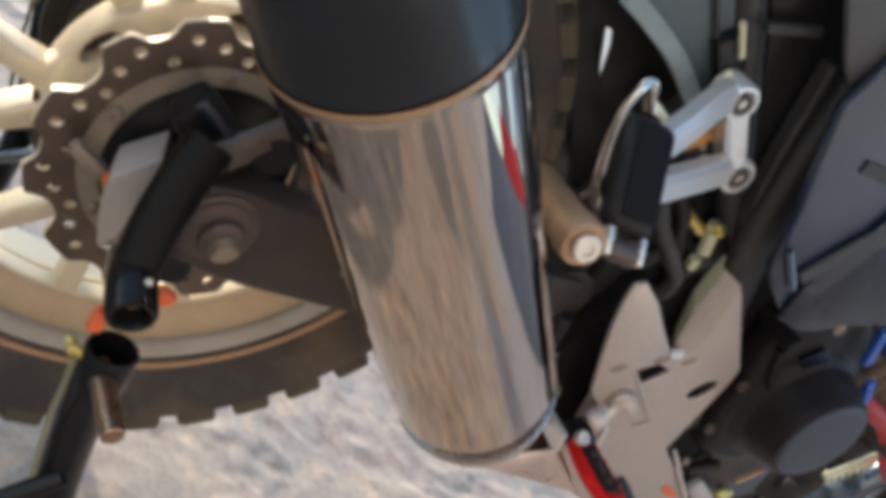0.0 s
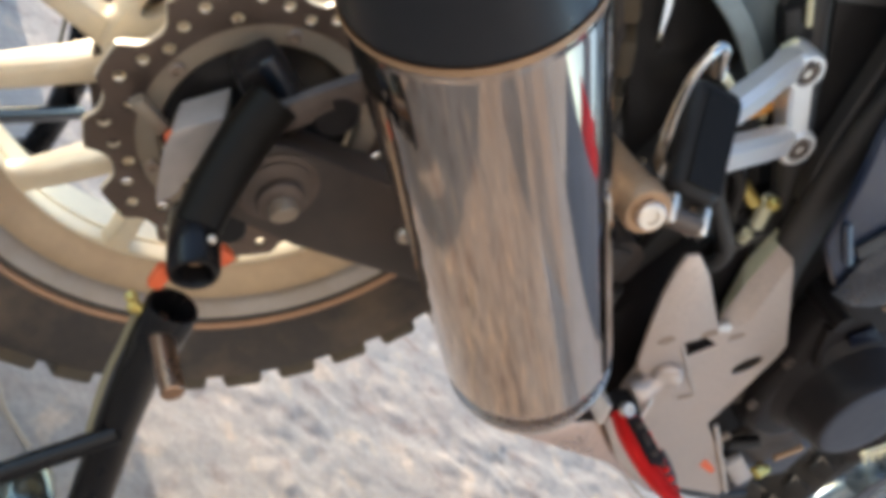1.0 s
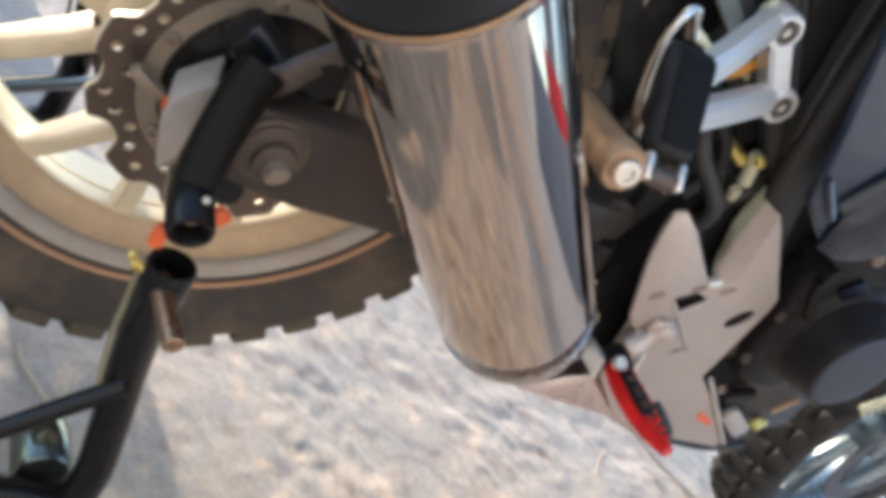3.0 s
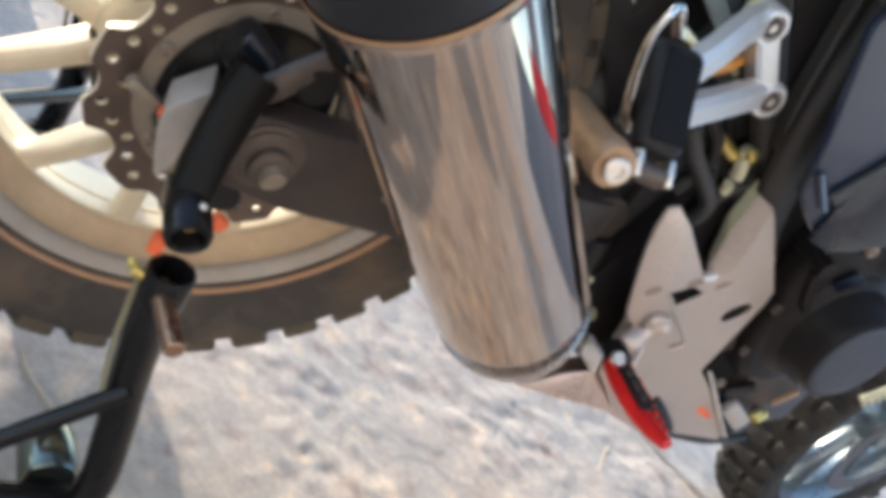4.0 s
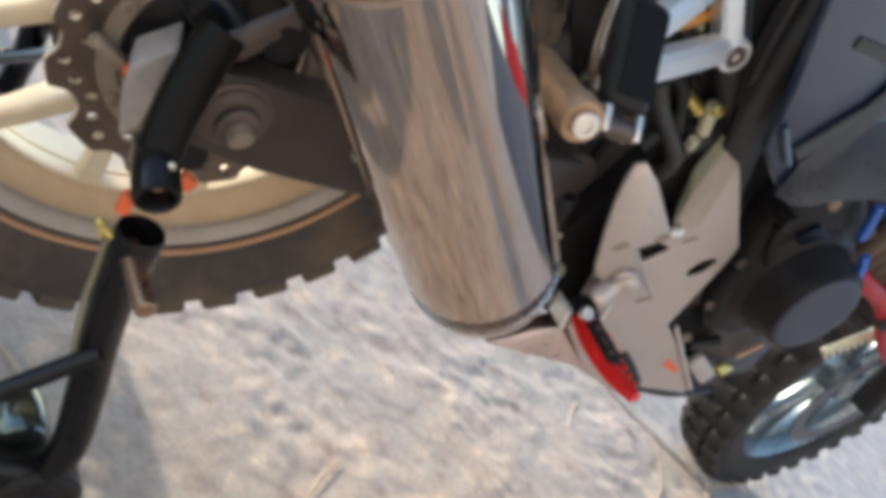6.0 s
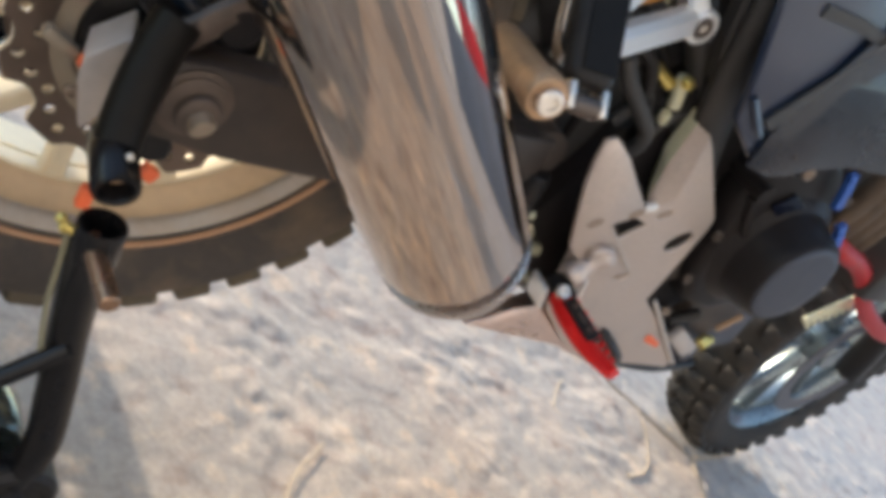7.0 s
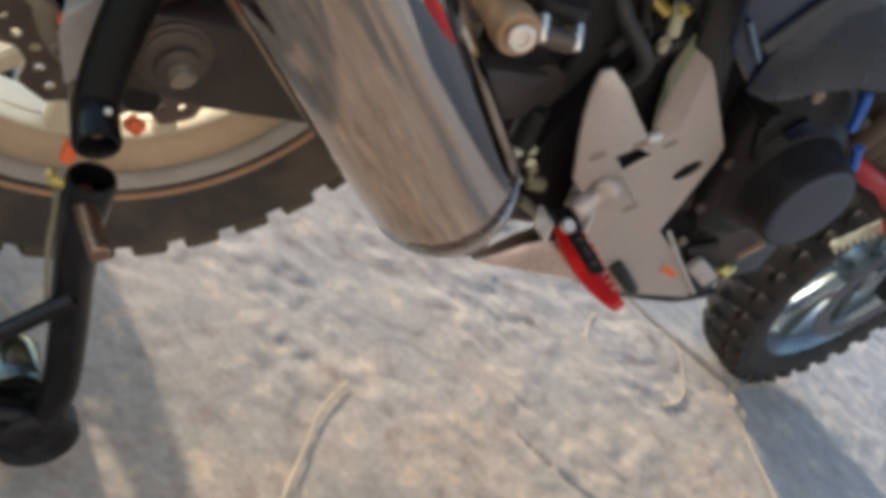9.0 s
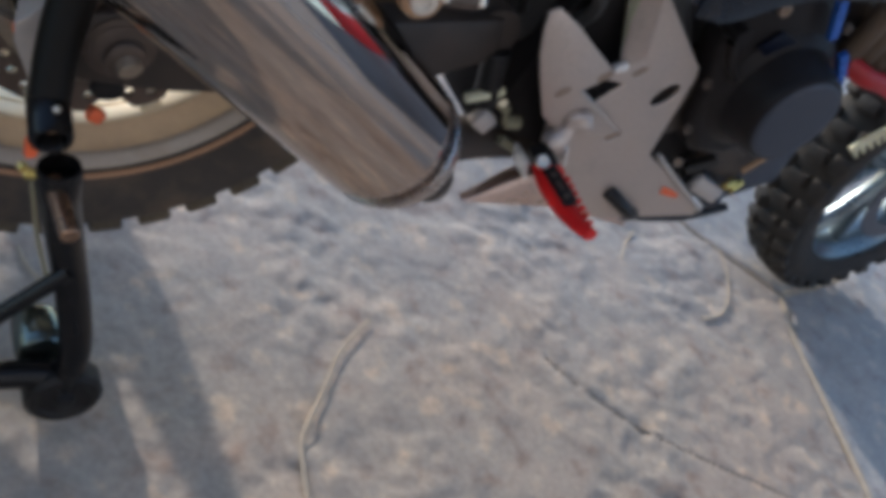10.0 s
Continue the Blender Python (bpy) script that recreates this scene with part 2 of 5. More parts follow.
def tube(points, r, n=14, steps=8, flat=1.0, up=(0, 0, 1), bm=None, ends=None):
    """A bar swept along a smooth line; flat: thickness across 'up' in parts of r; ends: radius at start and end in parts of r."""
    bm = bm or bmesh.new()
    line = smooth_line(points, steps)
    rings = []
    for i, p in enumerate(line):
        d = (line[min(i + 1, len(line) - 1)] - line[max(i - 1, 0)]).normalized()
        side = d.cross(Vector(up))
        if side.length < 1e-3:
            side = d.cross(Vector((1, 0, 0)))
        side.normalize()
        top = side.cross(d).normalized()
        k = i / (len(line) - 1)
        rr = r * (1 if not ends else ends[0] + (ends[1] - ends[0]) * k)
        rings.append([bm.verts.new(p + side * (rr * math.cos(2 * math.pi * j / n)) + top * (rr * flat * math.sin(2 * math.pi * j / n))) for j in range(n)])
    for a, b in zip(rings, rings[1:]):
        for j in range(n):
            bm.faces.new((a[j], a[(j + 1) % n], b[(j + 1) % n], b[j]))
    bm.faces.new(rings[0][::-1])
    bm.faces.new(rings[-1])
    return bm


def bar(points, wide, thick, face, bm=None, taper=1.0, chamfer=0.3):
    """A flat cast bar along a line of points; face: the direction its broad side looks."""
    bm = bm or bmesh.new()
    line = smooth_line(points, 6)
    c = thick * chamfer
    prof = [(-wide, -thick), (wide, -thick), (wide, thick - c), (wide - c, thick), (-wide + c, thick), (-wide, thick - c)]
    rings = []
    for i, p in enumerate(line):
        d = (line[min(i + 1, len(line) - 1)] - line[max(i - 1, 0)]).normalized()
        side = d.cross(Vector(face)).normalized()
        top = side.cross(d).normalized()
        k = 1 + (taper - 1) * i / (len(line) - 1)
        rings.append([bm.verts.new(p + side * (x * k) + top * y) for x, y in prof])
    n = len(prof)
    for a, b in zip(rings, rings[1:]):
        for j in range(n):
            bm.faces.new((a[j], a[(j + 1) % n], b[(j + 1) % n], b[j]))
    bm.faces.new(rings[0][::-1])
    bm.faces.new(rings[-1])
    bmesh.ops.recalc_face_normals(bm, faces=bm.faces[:])
    return bm


def soften(bm, width, segments=2, angle=50):
    if width:
        edges = [e for e in bm.edges if len(e.link_faces) == 2 and e.calc_face_angle(0) > radians(angle)]
        bmesh.ops.bevel(bm, geom=edges, offset=width, segments=segments, profile=0.5, affect="EDGES", clamp_overlap=True)
    return bm


def slab(outline, thick, put, holes=(), edge=0.0, segments=2):
    """A plate of the given outline (u, v) with holes; put(u, v, w) gives the place."""
    bm = bmesh.new()
    loops = []
    for loop in (outline, *holes):
        vs = [bm.verts.new((u, v, 0)) for u, v in loop]
        loops += [bm.edges.new((vs[i], vs[(i + 1) % len(vs)])) for i in range(len(vs))]
    bmesh.ops.triangle_fill(bm, use_beauty=True, use_dissolve=False, edges=loops)
    faces = bm.faces[:]
    got = bmesh.ops.extrude_face_region(bm, geom=faces)
    bmesh.ops.translate(bm, vec=(0, 0, thick), verts=[g for g in got["geom"] if isinstance(g, bmesh.types.BMVert)])
    bmesh.ops.recalc_face_normals(bm, faces=bm.faces[:])
    soften(bm, edge, segments)
    for v in bm.verts:
        v.co = Vector(put(*v.co))
    return bm


def block(centre, size, edge=0.003, turn=(0, 0, 0), taper=None, segments=2, bm=None):
    """A box with rounded edges; taper: scale of its far end along its own x."""
    b = bmesh.new()
    bmesh.ops.create_cube(b, size=1)
    for v in b.verts:
        k = taper if taper and v.co.x > 0 else 1
        v.co = Vector((v.co.x * size[0], v.co.y * size[1] * k, v.co.z * size[2] * k))
    soften(b, edge, segments)
    bmesh.ops.transform(b, matrix=pose(*centre, *turn), verts=b.verts[:])
    return b


def round_hole(cx, cy, rx, ry=None, turn=0, n=14):
    ry = ry or rx
    c, s = math.cos(radians(turn)), math.sin(radians(turn))
    return [(cx + rx * math.cos(t) * c - ry * math.sin(t) * s, cy + rx * math.cos(t) * s + ry * math.sin(t) * c)
            for t in (2 * math.pi * k / n for k in range(n))]


def hex_bolt(place, axis, r, mat, parent, name="bolt", length=None, socket=True):
    """A round-headed bolt with a hex socket or a hexagon nut."""
    length = length or r * 0.9
    if socket:
        bm = lathe([(0, 0), (r, 0), (r, length * 0.75), (r * 0.85, length), (r * 0.5, length), (r * 0.42, length * 0.55), (0, length * 0.5)], place, axis, 18)
    else:
        bm = lathe([(0, 0), (r, 0), (r, length * 0.85), (r * 0.86, length), (0, length)], place, axis, 6)
    return part(name, bm, mat, parent, sharp=25)


# ---- paving ----
def stone_material(name, tint, cool, relief):
    """tint: the stone's own tone; cool: how far a bluish grey sky sheen is painted in along y; relief: depth of the
    fine bump.
    """
    m = bpy.data.materials.new(name)
    m.use_nodes = True
    nt = m.node_tree
    b = nt.nodes["Principled BSDF"]
    link = nt.links.new
    co = nt.nodes.new("ShaderNodeTexCoord")

    def noise_at(scale, detail=6.0, rough=0.6):
        n = nt.nodes.new("ShaderNodeTexNoise")
        n.inputs["Scale"].default_value, n.inputs["Detail"].default_value, n.inputs["Roughness"].default_value = scale, detail, rough
        link(co.outputs["Object"], n.inputs["Vector"])
        return n
    big, mid, fine = noise_at(3.2), noise_at(17, 5, 0.55), noise_at(120, 4)

    def ramp(src, stops):
        r = nt.nodes.new("ShaderNodeValToRGB")
        el = r.color_ramp.elements
        while len(el) < len(stops):
            el.new(0.5)
        for e, (p, c) in zip(el, stops):
            e.position, e.color = p, (*c, 1)
        link(src, r.inputs[0])
        return r.outputs[0]
    tone = ramp(big.outputs[0], [(0.28, (0.32, 0.275, 0.235)), (0.43, (0.42, 0.365, 0.305)), (0.56, (0.355, 0.328, 0.288)), (0.70, (0.48, 0.405, 0.32))])
    flake = ramp(mid.outputs[0], [(0.31, (0.72, 0.63, 0.60)), (0.42, (0.95, 0.93, 0.92)), (0.57, (1.0, 1.0, 0.99)), (0.67, (1.36, 1.23, 1.08))])
    grain = ramp(fine.outputs[0], [(0.35, (0.86, 0.86, 0.86)), (0.65, (1.10, 1.10, 1.10))])

    def times(a, c):
        x = nt.nodes.new("ShaderNodeMix")
        x.data_type, x.blend_type = "RGBA", "MULTIPLY"
        x.inputs[0].default_value = 1.0
        link(a, x.inputs[6])
        link(c, x.inputs[7])
        return x.outputs[2]
    split = nt.nodes.new("ShaderNodeSeparateXYZ")
    link(co.outputs["Object"], split.inputs[0])
    along = nt.nodes.new("ShaderNodeMath")
    along.operation = "MULTIPLY_ADD"
    along.inputs[1].default_value = 0.5
    link(big.outputs[0], along.inputs[0])
    link(split.outputs[1], along.inputs[2])
    # Bluish fade along y paints sky light into the stone colour.
    sky_sheen = nt.nodes.new("ShaderNodeMapRange")
    sky_sheen.inputs["From Min"].default_value, sky_sheen.inputs["From Max"].default_value = 0.05, 0.35
    sky_sheen.inputs["To Max"].default_value = cool
    link(along.outputs[0], sky_sheen.inputs[0])
    shade = nt.nodes.new("ShaderNodeMix")
    shade.data_type = "RGBA"
    shade.inputs[6].default_value, shade.inputs[7].default_value = (*tint, 1), (0.95, 0.98, 1.08, 1)
    link(sky_sheen.outputs[0], shade.inputs[0])
    link(times(times(times(tone, flake), grain), shade.outputs[2]), b.inputs["Base Color"])
    b.inputs["Roughness"].default_value = 0.75
    add = nt.nodes.new("ShaderNodeMath")
    add.operation = "MULTIPLY_ADD"
    add.inputs[1].default_value = 0.35
    link(fine.outputs[0], add.inputs[0])
    link(mid.outputs[0], add.inputs[2])
    bp = nt.nodes.new("ShaderNodeBump")
    bp.inputs["Strength"].default_value, bp.inputs["Distance"].default_value = relief, 0.005
    link(add.outputs[0], bp.inputs["Height"])
    link(bp.outputs[0], b.inputs["Normal"])
    return m


STONE = stone_material("rough_paving_stone", (1.085, 0.985, 0.91), 0.55, 0.17)
# Cool tint: grey stone, plus the blue of sky-lit shade put into its colour.
GREY_STONE = stone_material("smooth_grey_paving_stone", (0.96, 1.02, 1.12), 0.5, 0.12)
X0, X1, Y0, Y1, STEP = -0.8, 2.6, -0.95, 1.0, 0.0055
JOINTS = [
    [(0.66, -0.03), (0.717, -0.104), (0.802, -0.227), (0.914, -0.312), (1.098, -0.416), (1.25, -0.52)],
    [(1.05, 1.3), (1.18, 0.7), (1.24, 0.36), (1.304, 0.177), (1.462, 0.0), (1.40, -0.12), (1.367, -0.227), (1.299, -0.437), (1.25, -0.52), (1.22, -1.1)],
    [(1.462, 0.0), (1.60, 0.025), (1.75, 0.061), (2.10, 0.20), (3.0, 0.42)],
    [(2.10, 0.20), (2.2, 0.7), (2.1, 1.3)],
]


def field(nx, ny):
    """One height field of rough stone, split into slabs along the joints."""
    xs, ys = np.meshgrid(np.linspace(X0, X1, nx), np.linspace(Y0, Y1, ny), indexing="ij")
    gap = np.full(xs.shape, 9.0)
    for line in JOINTS:
        fine = smooth_line([(x, y, 0) for x, y in line], 6)
        for a, c in zip(fine, fine[1:]):
            thin = 0.0038 + 0.006 * max(0.0, 1 - math.hypot(a.x - line[0][0], a.y - line[0][1]) / 0.16) if line is JOINTS[0] else 0.0
            dx, dy = c.x - a.x, c.y - a.y
            k = np.clip(((xs - a.x) * dx + (ys - a.y) * dy) / (dx * dx + dy * dy + 1e-12), 0, 1)
            gap = np.minimum(gap, np.hypot(xs - a.x - k * dx, ys - a.y - k * dy) + thin)
    h = np.zeros(xs.shape)
    for i in range(nx):
        for j in range(ny):
            p = Vector((xs[i, j], ys[i, j], 0))
            warp = Vector((noise.noise(p * 7 + Vector((3, 9, 1))), noise.noise(p * 7 + Vector((8, 2, 5))), 0)) * 0.05
            q = p + warp
            n = 3.2 * noise.noise(q * 3.1) + 1.9 * noise.noise(q * 9.5) + 1.1 * noise.noise(q * 24)
            level = math.floor(n)
            f = n - level
            ledge = level + min(1.0, max(0.0, (f - 0.12) / 0.20)) ** 1.5
            pit = max(0.0, noise.noise(p * 33 + Vector((5, 5, 5))) - 0.30)
            rough = min(1.0, max(0.0, 0.5 + 2.2 * noise.noise(q * 5.5 + Vector((2, 7, 4)))))
            crumb = 0.0034 * noise.noise(q * 19 + Vector((1, 3, 8))) + 0.0017 * noise.noise(p * 46) + 0.0004 * abs(noise.noise(p * 85))
            h[i, j] = 0.0012 * ledge - 0.004 * pit + (0.08 + 1.35 * rough) * crumb + 0.0035 * noise.noise(p * 5.0) + 0.0003 * noise.noise(p * 120)
    h -= h.mean() + 0.001
    h = np.clip(h, -0.0052, 0.006)
    k = np.clip((gap - 0.0008) / 0.0065, 0, 1)
    h = h * k - 0.011 * (1 - k * k * (3 - 2 * k))
    # flood the cells between the joints
    solid = gap >= 0.005
    cell = solid[:-1, :-1] | solid[1:, :-1] | solid[:-1, 1:] | solid[1:, 1:]
    core = solid[:-1, :-1] & solid[1:, :-1] & solid[:-1, 1:] & solid[1:, 1:]
    owner = np.full(core.shape, -1)
    count = 0
    for si in range(core.shape[0]):
        for sj in range(core.shape[1]):
            if core[si, sj] and owner[si, sj] < 0:
                stack = [(si, sj)]
                owner[si, sj] = count
                while stack:
                    i, j = stack.pop()
                    for a, c in ((i + 1, j), (i - 1, j), (i, j + 1), (i, j - 1)):
                        if 0 <= a < core.shape[0] and 0 <= c < core.shape[1] and core[a, c] and owner[a, c] < 0:
                            owner[a, c] = count
                            stack.append((a, c))
                count += 1
    grown = owner.copy()
    for i, j in np.argwhere(cell & (owner < 0)):
        near = owner[max(0, i - 1):i + 2, max(0, j - 1):j + 2]
        near = near[near >= 0]
        if near.size:
            grown[i, j] = near[0]
    return xs, ys, h, grown, count


def build_paving():
    me = bpy.data.meshes.new("ground")
    s = 400.0
    me.from_pydata([(-s, -s, -0.0058), (s, -s, -0.0058), (s, s, -0.0058), (-s, s, -0.0058)], [], [(0, 1, 2, 3)])
    me.materials.append(MORTAR)
    ground = tagged(new("ground", me), "sandy mortar bed under rough paving stones", "ground", kind="structure")
    nx, ny = round((X1 - X0) / STEP) + 1, round((Y1 - Y0) / STEP) + 1
    xs, ys, h, owner, count = field(nx, ny)
    for k in range(count):
        cells = np.argwhere(owner == k)
        if len(cells) < 30:
            continue
        ids = {}
        verts, faces = [], []

        def vid(i, j):
            if (i, j) not in ids:
                ids[i, j] = len(verts)
                verts.append((xs[i, j], ys[i, j], h[i, j]))
            return ids[i, j]
        for i, j in cells:
            faces.append((vid(i, j), vid(i + 1, j), vid(i + 1, j + 1), vid(i, j + 1)))
        pm = bpy.data.meshes.new("stone_slab")
        pm.from_pydata(verts, [], faces)
        pm.materials.append(STONE if xs[tuple(cells.mean(axis=0).astype(int))] < 1.2 else GREY_STONE)
        pm.shade_smooth()
        ob = new("stone_slab", pm)
        ob.parent = ground
    # the paving goes on beyond the slabs that can be told apart
    fm = bpy.data.meshes.new("far_paving")
    ring = [(X0, Y0), (X1, Y0), (X1, Y1), (X0, Y1)]
    outer = [(-60, -60), (60, -60), (60, 60), (-60, 60)]
    fm.from_pydata([(x, y, -0.003) for x, y in ring + outer], [], [(4, 5, 1, 0), (5, 6, 2, 1), (6, 7, 3, 2), (7, 4, 0, 3)])
    fm.materials.append(STONE)
    fm.materials.append(GREY_STONE)
    fm.polygons[1].material_index = 1
    fo = new("far_paving", fm)
    fo.parent = ground
    return ground


# ---- motorcycle ----
bike = thing("motorcycle", "adventure motorcycle with champagne wheels held up on a black paddock stand", "motorcycle")
AX = Vector((0, 0, 0.404))  # rear axle
Y = (0, -1, 0)              # outwards on the near side


def rear_wheel():
    half = 0.0525
    tyre = part("rear_tyre", lathe([(0.222, -half), (0.236, -half - 0.008), (0.260, -0.071), (0.280, -0.071), (0.290, -0.063), (0.296, -0.04),
                                    (0.299, 0), (0.296, 0.04), (0.290, 0.063), (0.280, 0.071), (0.260, 0.071), (0.236, half + 0.008), (0.222, half)],
                                   AX, Y, 96), RUBBER, bike, "dusty black block-tread tyre")
    n = 37
    lug = lug2 = None
    for k in range(n):
        a = 2 * math.pi * (k + 0.3) / n
        turn = Matrix.Translation(AX) @ Matrix.Rotation(a, 4, "Y")
        for side in (-1, 1):
            if lug is None:
                bm = block((0, -0.050, -0.2920), (0.034, 0.040, 0.026), 0.005, (-26, 0, 0))
                lug = part("tread_block", bm, TREAD, tyre)
                lug.matrix_basis = turn
                continue
            again("tread_block", lug, tyre, turn @ (Matrix.Rotation(math.pi, 4, "Z") if side > 0 else Matrix.Identity(4)))
        if lug2 is None:
            lug2 = part("tread_block", block((0.012, 0, -0.300), (0.030, 0.052, 0.018), 0.003, (0, 0, 12)), TREAD, tyre)
            lug2.matrix_basis = turn
        else:
            again("tread_block", lug2, tyre, turn)
    rim = part("rear_rim", lathe([(0.232, -half), (0.232, -half + 0.006), (0.222, -half + 0.008), (0.214, -0.03), (0.208, 0.0), (0.214, 0.03), (0.222, half - 0.008),
                                  (0.232, half - 0.006), (0.232, half), (0.224, half + 0.001), (0.219, half - 0.004), (0.199, 0.028), (0.1905, 0.0262), (0.1875, 0.0235), (0.1868, 0.0205), (0.1876, 0.0035), (0.1905, 0.0025), (0.1905, -0.0005), (0.1880, -0.0015),
                                  (0.1900, -0.0385), (0.1920, -0.0405), (0.199, -0.043), (0.219, -half + 0.003), (0.224, -half - 0.001)], AX, Y, 96, closed=True), GOLD, bike, "champagne cast rim")
    part("rim_wall", lathe([(0.2095, 0.0390), (0.2040, 0.0325), (0.1965, 0.0280), (0.1890, 0.0235), (0.1876, 0.0248), (0.1945, 0.0300), (0.2030, 0.0345), (0.2090, 0.0420)], AX, Y, 96, closed=True), DUSTY_GOLD, rim, "brake-dusted near rim wall")
    part("rim_flange", lathe([(0.2090, 0.0395), (0.2095, 0.0440), (0.2120, 0.0475), (0.2215, 0.0537), (0.2222, 0.0505), (0.2130, 0.0435)], AX, Y, 96, closed=True), RIM_BAND, rim, "grey dusted rim flange")
    part("bead_groove", lathe([(0.2215, 0.0505), (0.2215, 0.0530), (0.2262, 0.0545), (0.2262, 0.0505)], AX, Y, 96, closed=True), RUBBER, rim, "dark groove at the tyre bead")
    part("rim_stripe", lathe([(0.2262, 0.0525), (0.2265, 0.0570), (0.2290, 0.0590), (0.2318, 0.0577), (0.2325, 0.0525)], AX, Y, 96, closed=True), COPPER, rim, "thin copper stripe")
    lobes = []
    for k in range(120):
        a = 3.0 * k
        d = min(abs(a - 225), abs(a - 345))
        r = 0.110 - 0.034 * max(0.0, min(1.0, (31 - d) / 12))
        lobes.append((r * math.cos(radians(a)), r * math.sin(radians(a))))
    flange = slab(lobes, 0.030, lambda u, v, w: (AX.x + u, -0.018 - w, AX.z + v),
                  [round_hole(0.0985 * math.cos(radians(164 + 120 * k)), 0.0985 * math.sin(radians(164 + 120 * k)), 0.0080, 0.0165, 164 + 120 * k, n=18) for k in (0, -0.5, 1, -1)], edge=0.004)
    hub = part("hub", flange, GOLD, rim)
    # Dark ring inside the flange: its colour stands in for shade in the holes.
    part("hub_hole_shade", lathe([(0.084, 0.0195), (0.1095, 0.0195), (0.1095, 0.030), (0.084, 0.030)], AX, Y, 60, closed=True), HOLE_SHADE, hub, "dark brown ring painted as shade in the hub holes")
    part("sprocket_carrier", lathe([(0, -0.060), (0.078, -0.060), (0.084, -0.066), (0.084, -0.084), (0.098, -0.085), (0.098, -0.092), (0, -0.092)], AX, Y, 60), BLACK, hub, "black sprocket carrier")
    part("hub_barrel", lathe([(0.0, 0.075), (0.045, 0.075), (0.060, 0.068), (0.064, 0.05), (0.066, 0.02), (0.07, -0.02), (0.066, -0.06), (0.03, -0.07), (0, -0.07)], AX, Y, 48), GOLD, hub)
    for k in range(6):
        th = radians(198.5 + 60 * k)
        for s in (-1, 1):
            a = Vector((0.092 * math.cos(th + s * 0.09), 0.092 * math.sin(th + s * 0.09)))
            b = Vector((0.191 * math.cos(th + s * radians(15.5)), 0.191 * math.sin(th + s * radians(15.5))))
            d = (b - a).normalized()
            q = Vector((-d.y, d.x))
            ln = (b - a).length
            out = []
            for f, w in ((0.0, 0.0115), (0.30, 0.0088), (0.70, 0.0085), (0.84, 0.0088), (0.93, 0.0098), (1.0, 0.0130)):
                out.append((a + d * (ln * f) + q * w, a + d * (ln * f) - q * w))
            loop = [tuple(p[0]) for p in out] + [tuple(p[1]) for p in reversed(out)]
            part("spoke", slab(loop, 0.030, lambda u, v, w: (AX.x + u, -0.0045 - w * (1 - 0.45 * max(0.0, min(1.0, (math.hypot(u, v) - 0.145) / 0.045))), AX.z + v), edge=0.004, segments=3), GOLD, rim, sharp=50)
    part("hub_plate", lathe([(0, 0.070), (0.068, 0.070), (0.0680, 0.075), (0.05, 0.080), (0.03, 0.090), (0, 0.090)], AX, Y, 48), BLACK, hub)
    # brake disc: waved edge, three rows of drilled holes
    def notch(a, mid, half):
        d = abs((a - mid + 30) % 60 - 30) / half
        return max(0.0, 1 - d ** 3) if d < 1 else 0.0
    wave = []
    for k in range(216):
        a = 360 * k / 216
        r = 0.1170 - 0.0150 * notch(a, 168, 9.5) - 0.0095 * notch(a, 140, 7.5)
        wave.append((r * math.cos(radians(a)), r * math.sin(radians(a))))
    holes = [round_hole(0, 0, 0.0850, n=90)]
    for k in range(36):
        a = radians(168 + 10 * k)
        r = (0.0915, 0.0985, 0.1045, 0.0912, 0.1045, 0.0985)[k % 6]
        holes.append(round_hole(r * math.cos(a), r * math.sin(a), 0.0043, n=10))
    disc = part("brake_disc", slab(wave, 0.0016, lambda u, v, w: (AX.x + u, -0.0869 - w, AX.z + v), holes), STEEL, bike, "waved drilled steel brake disc", sharp=30)
    # Slightly larger pale copy paints the highlight along the disc's edge.
    part("disc_edge", slab([(u * 1.006, v * 1.006) for u, v in wave], 0.0045, lambda u, v, w: (AX.x + u, -0.0823 - w, AX.z + v), holes), DISC_GLINT, disc, "disc edge painted bright as if catching light", sharp=30)
    part("disc_carrier", lathe([(0.0875, 0.0810), (0.0875, 0.0870), (0.0710, 0.0890), (0.0688, 0.0865), (0.0688, 0.0790)], AX, Y, 72, closed=True), CARRIER, disc, "tan disc carrier ring")
    for k in range(6):
        a = radians(53 + 60 * k)
        hex_bolt(AX + Vector((0.078 * math.cos(a), -0.0875, 0.078 * math.sin(a))), Y, 0.0055, DULL_BOLT, disc, "carrier_bolt")


rear_wheel()


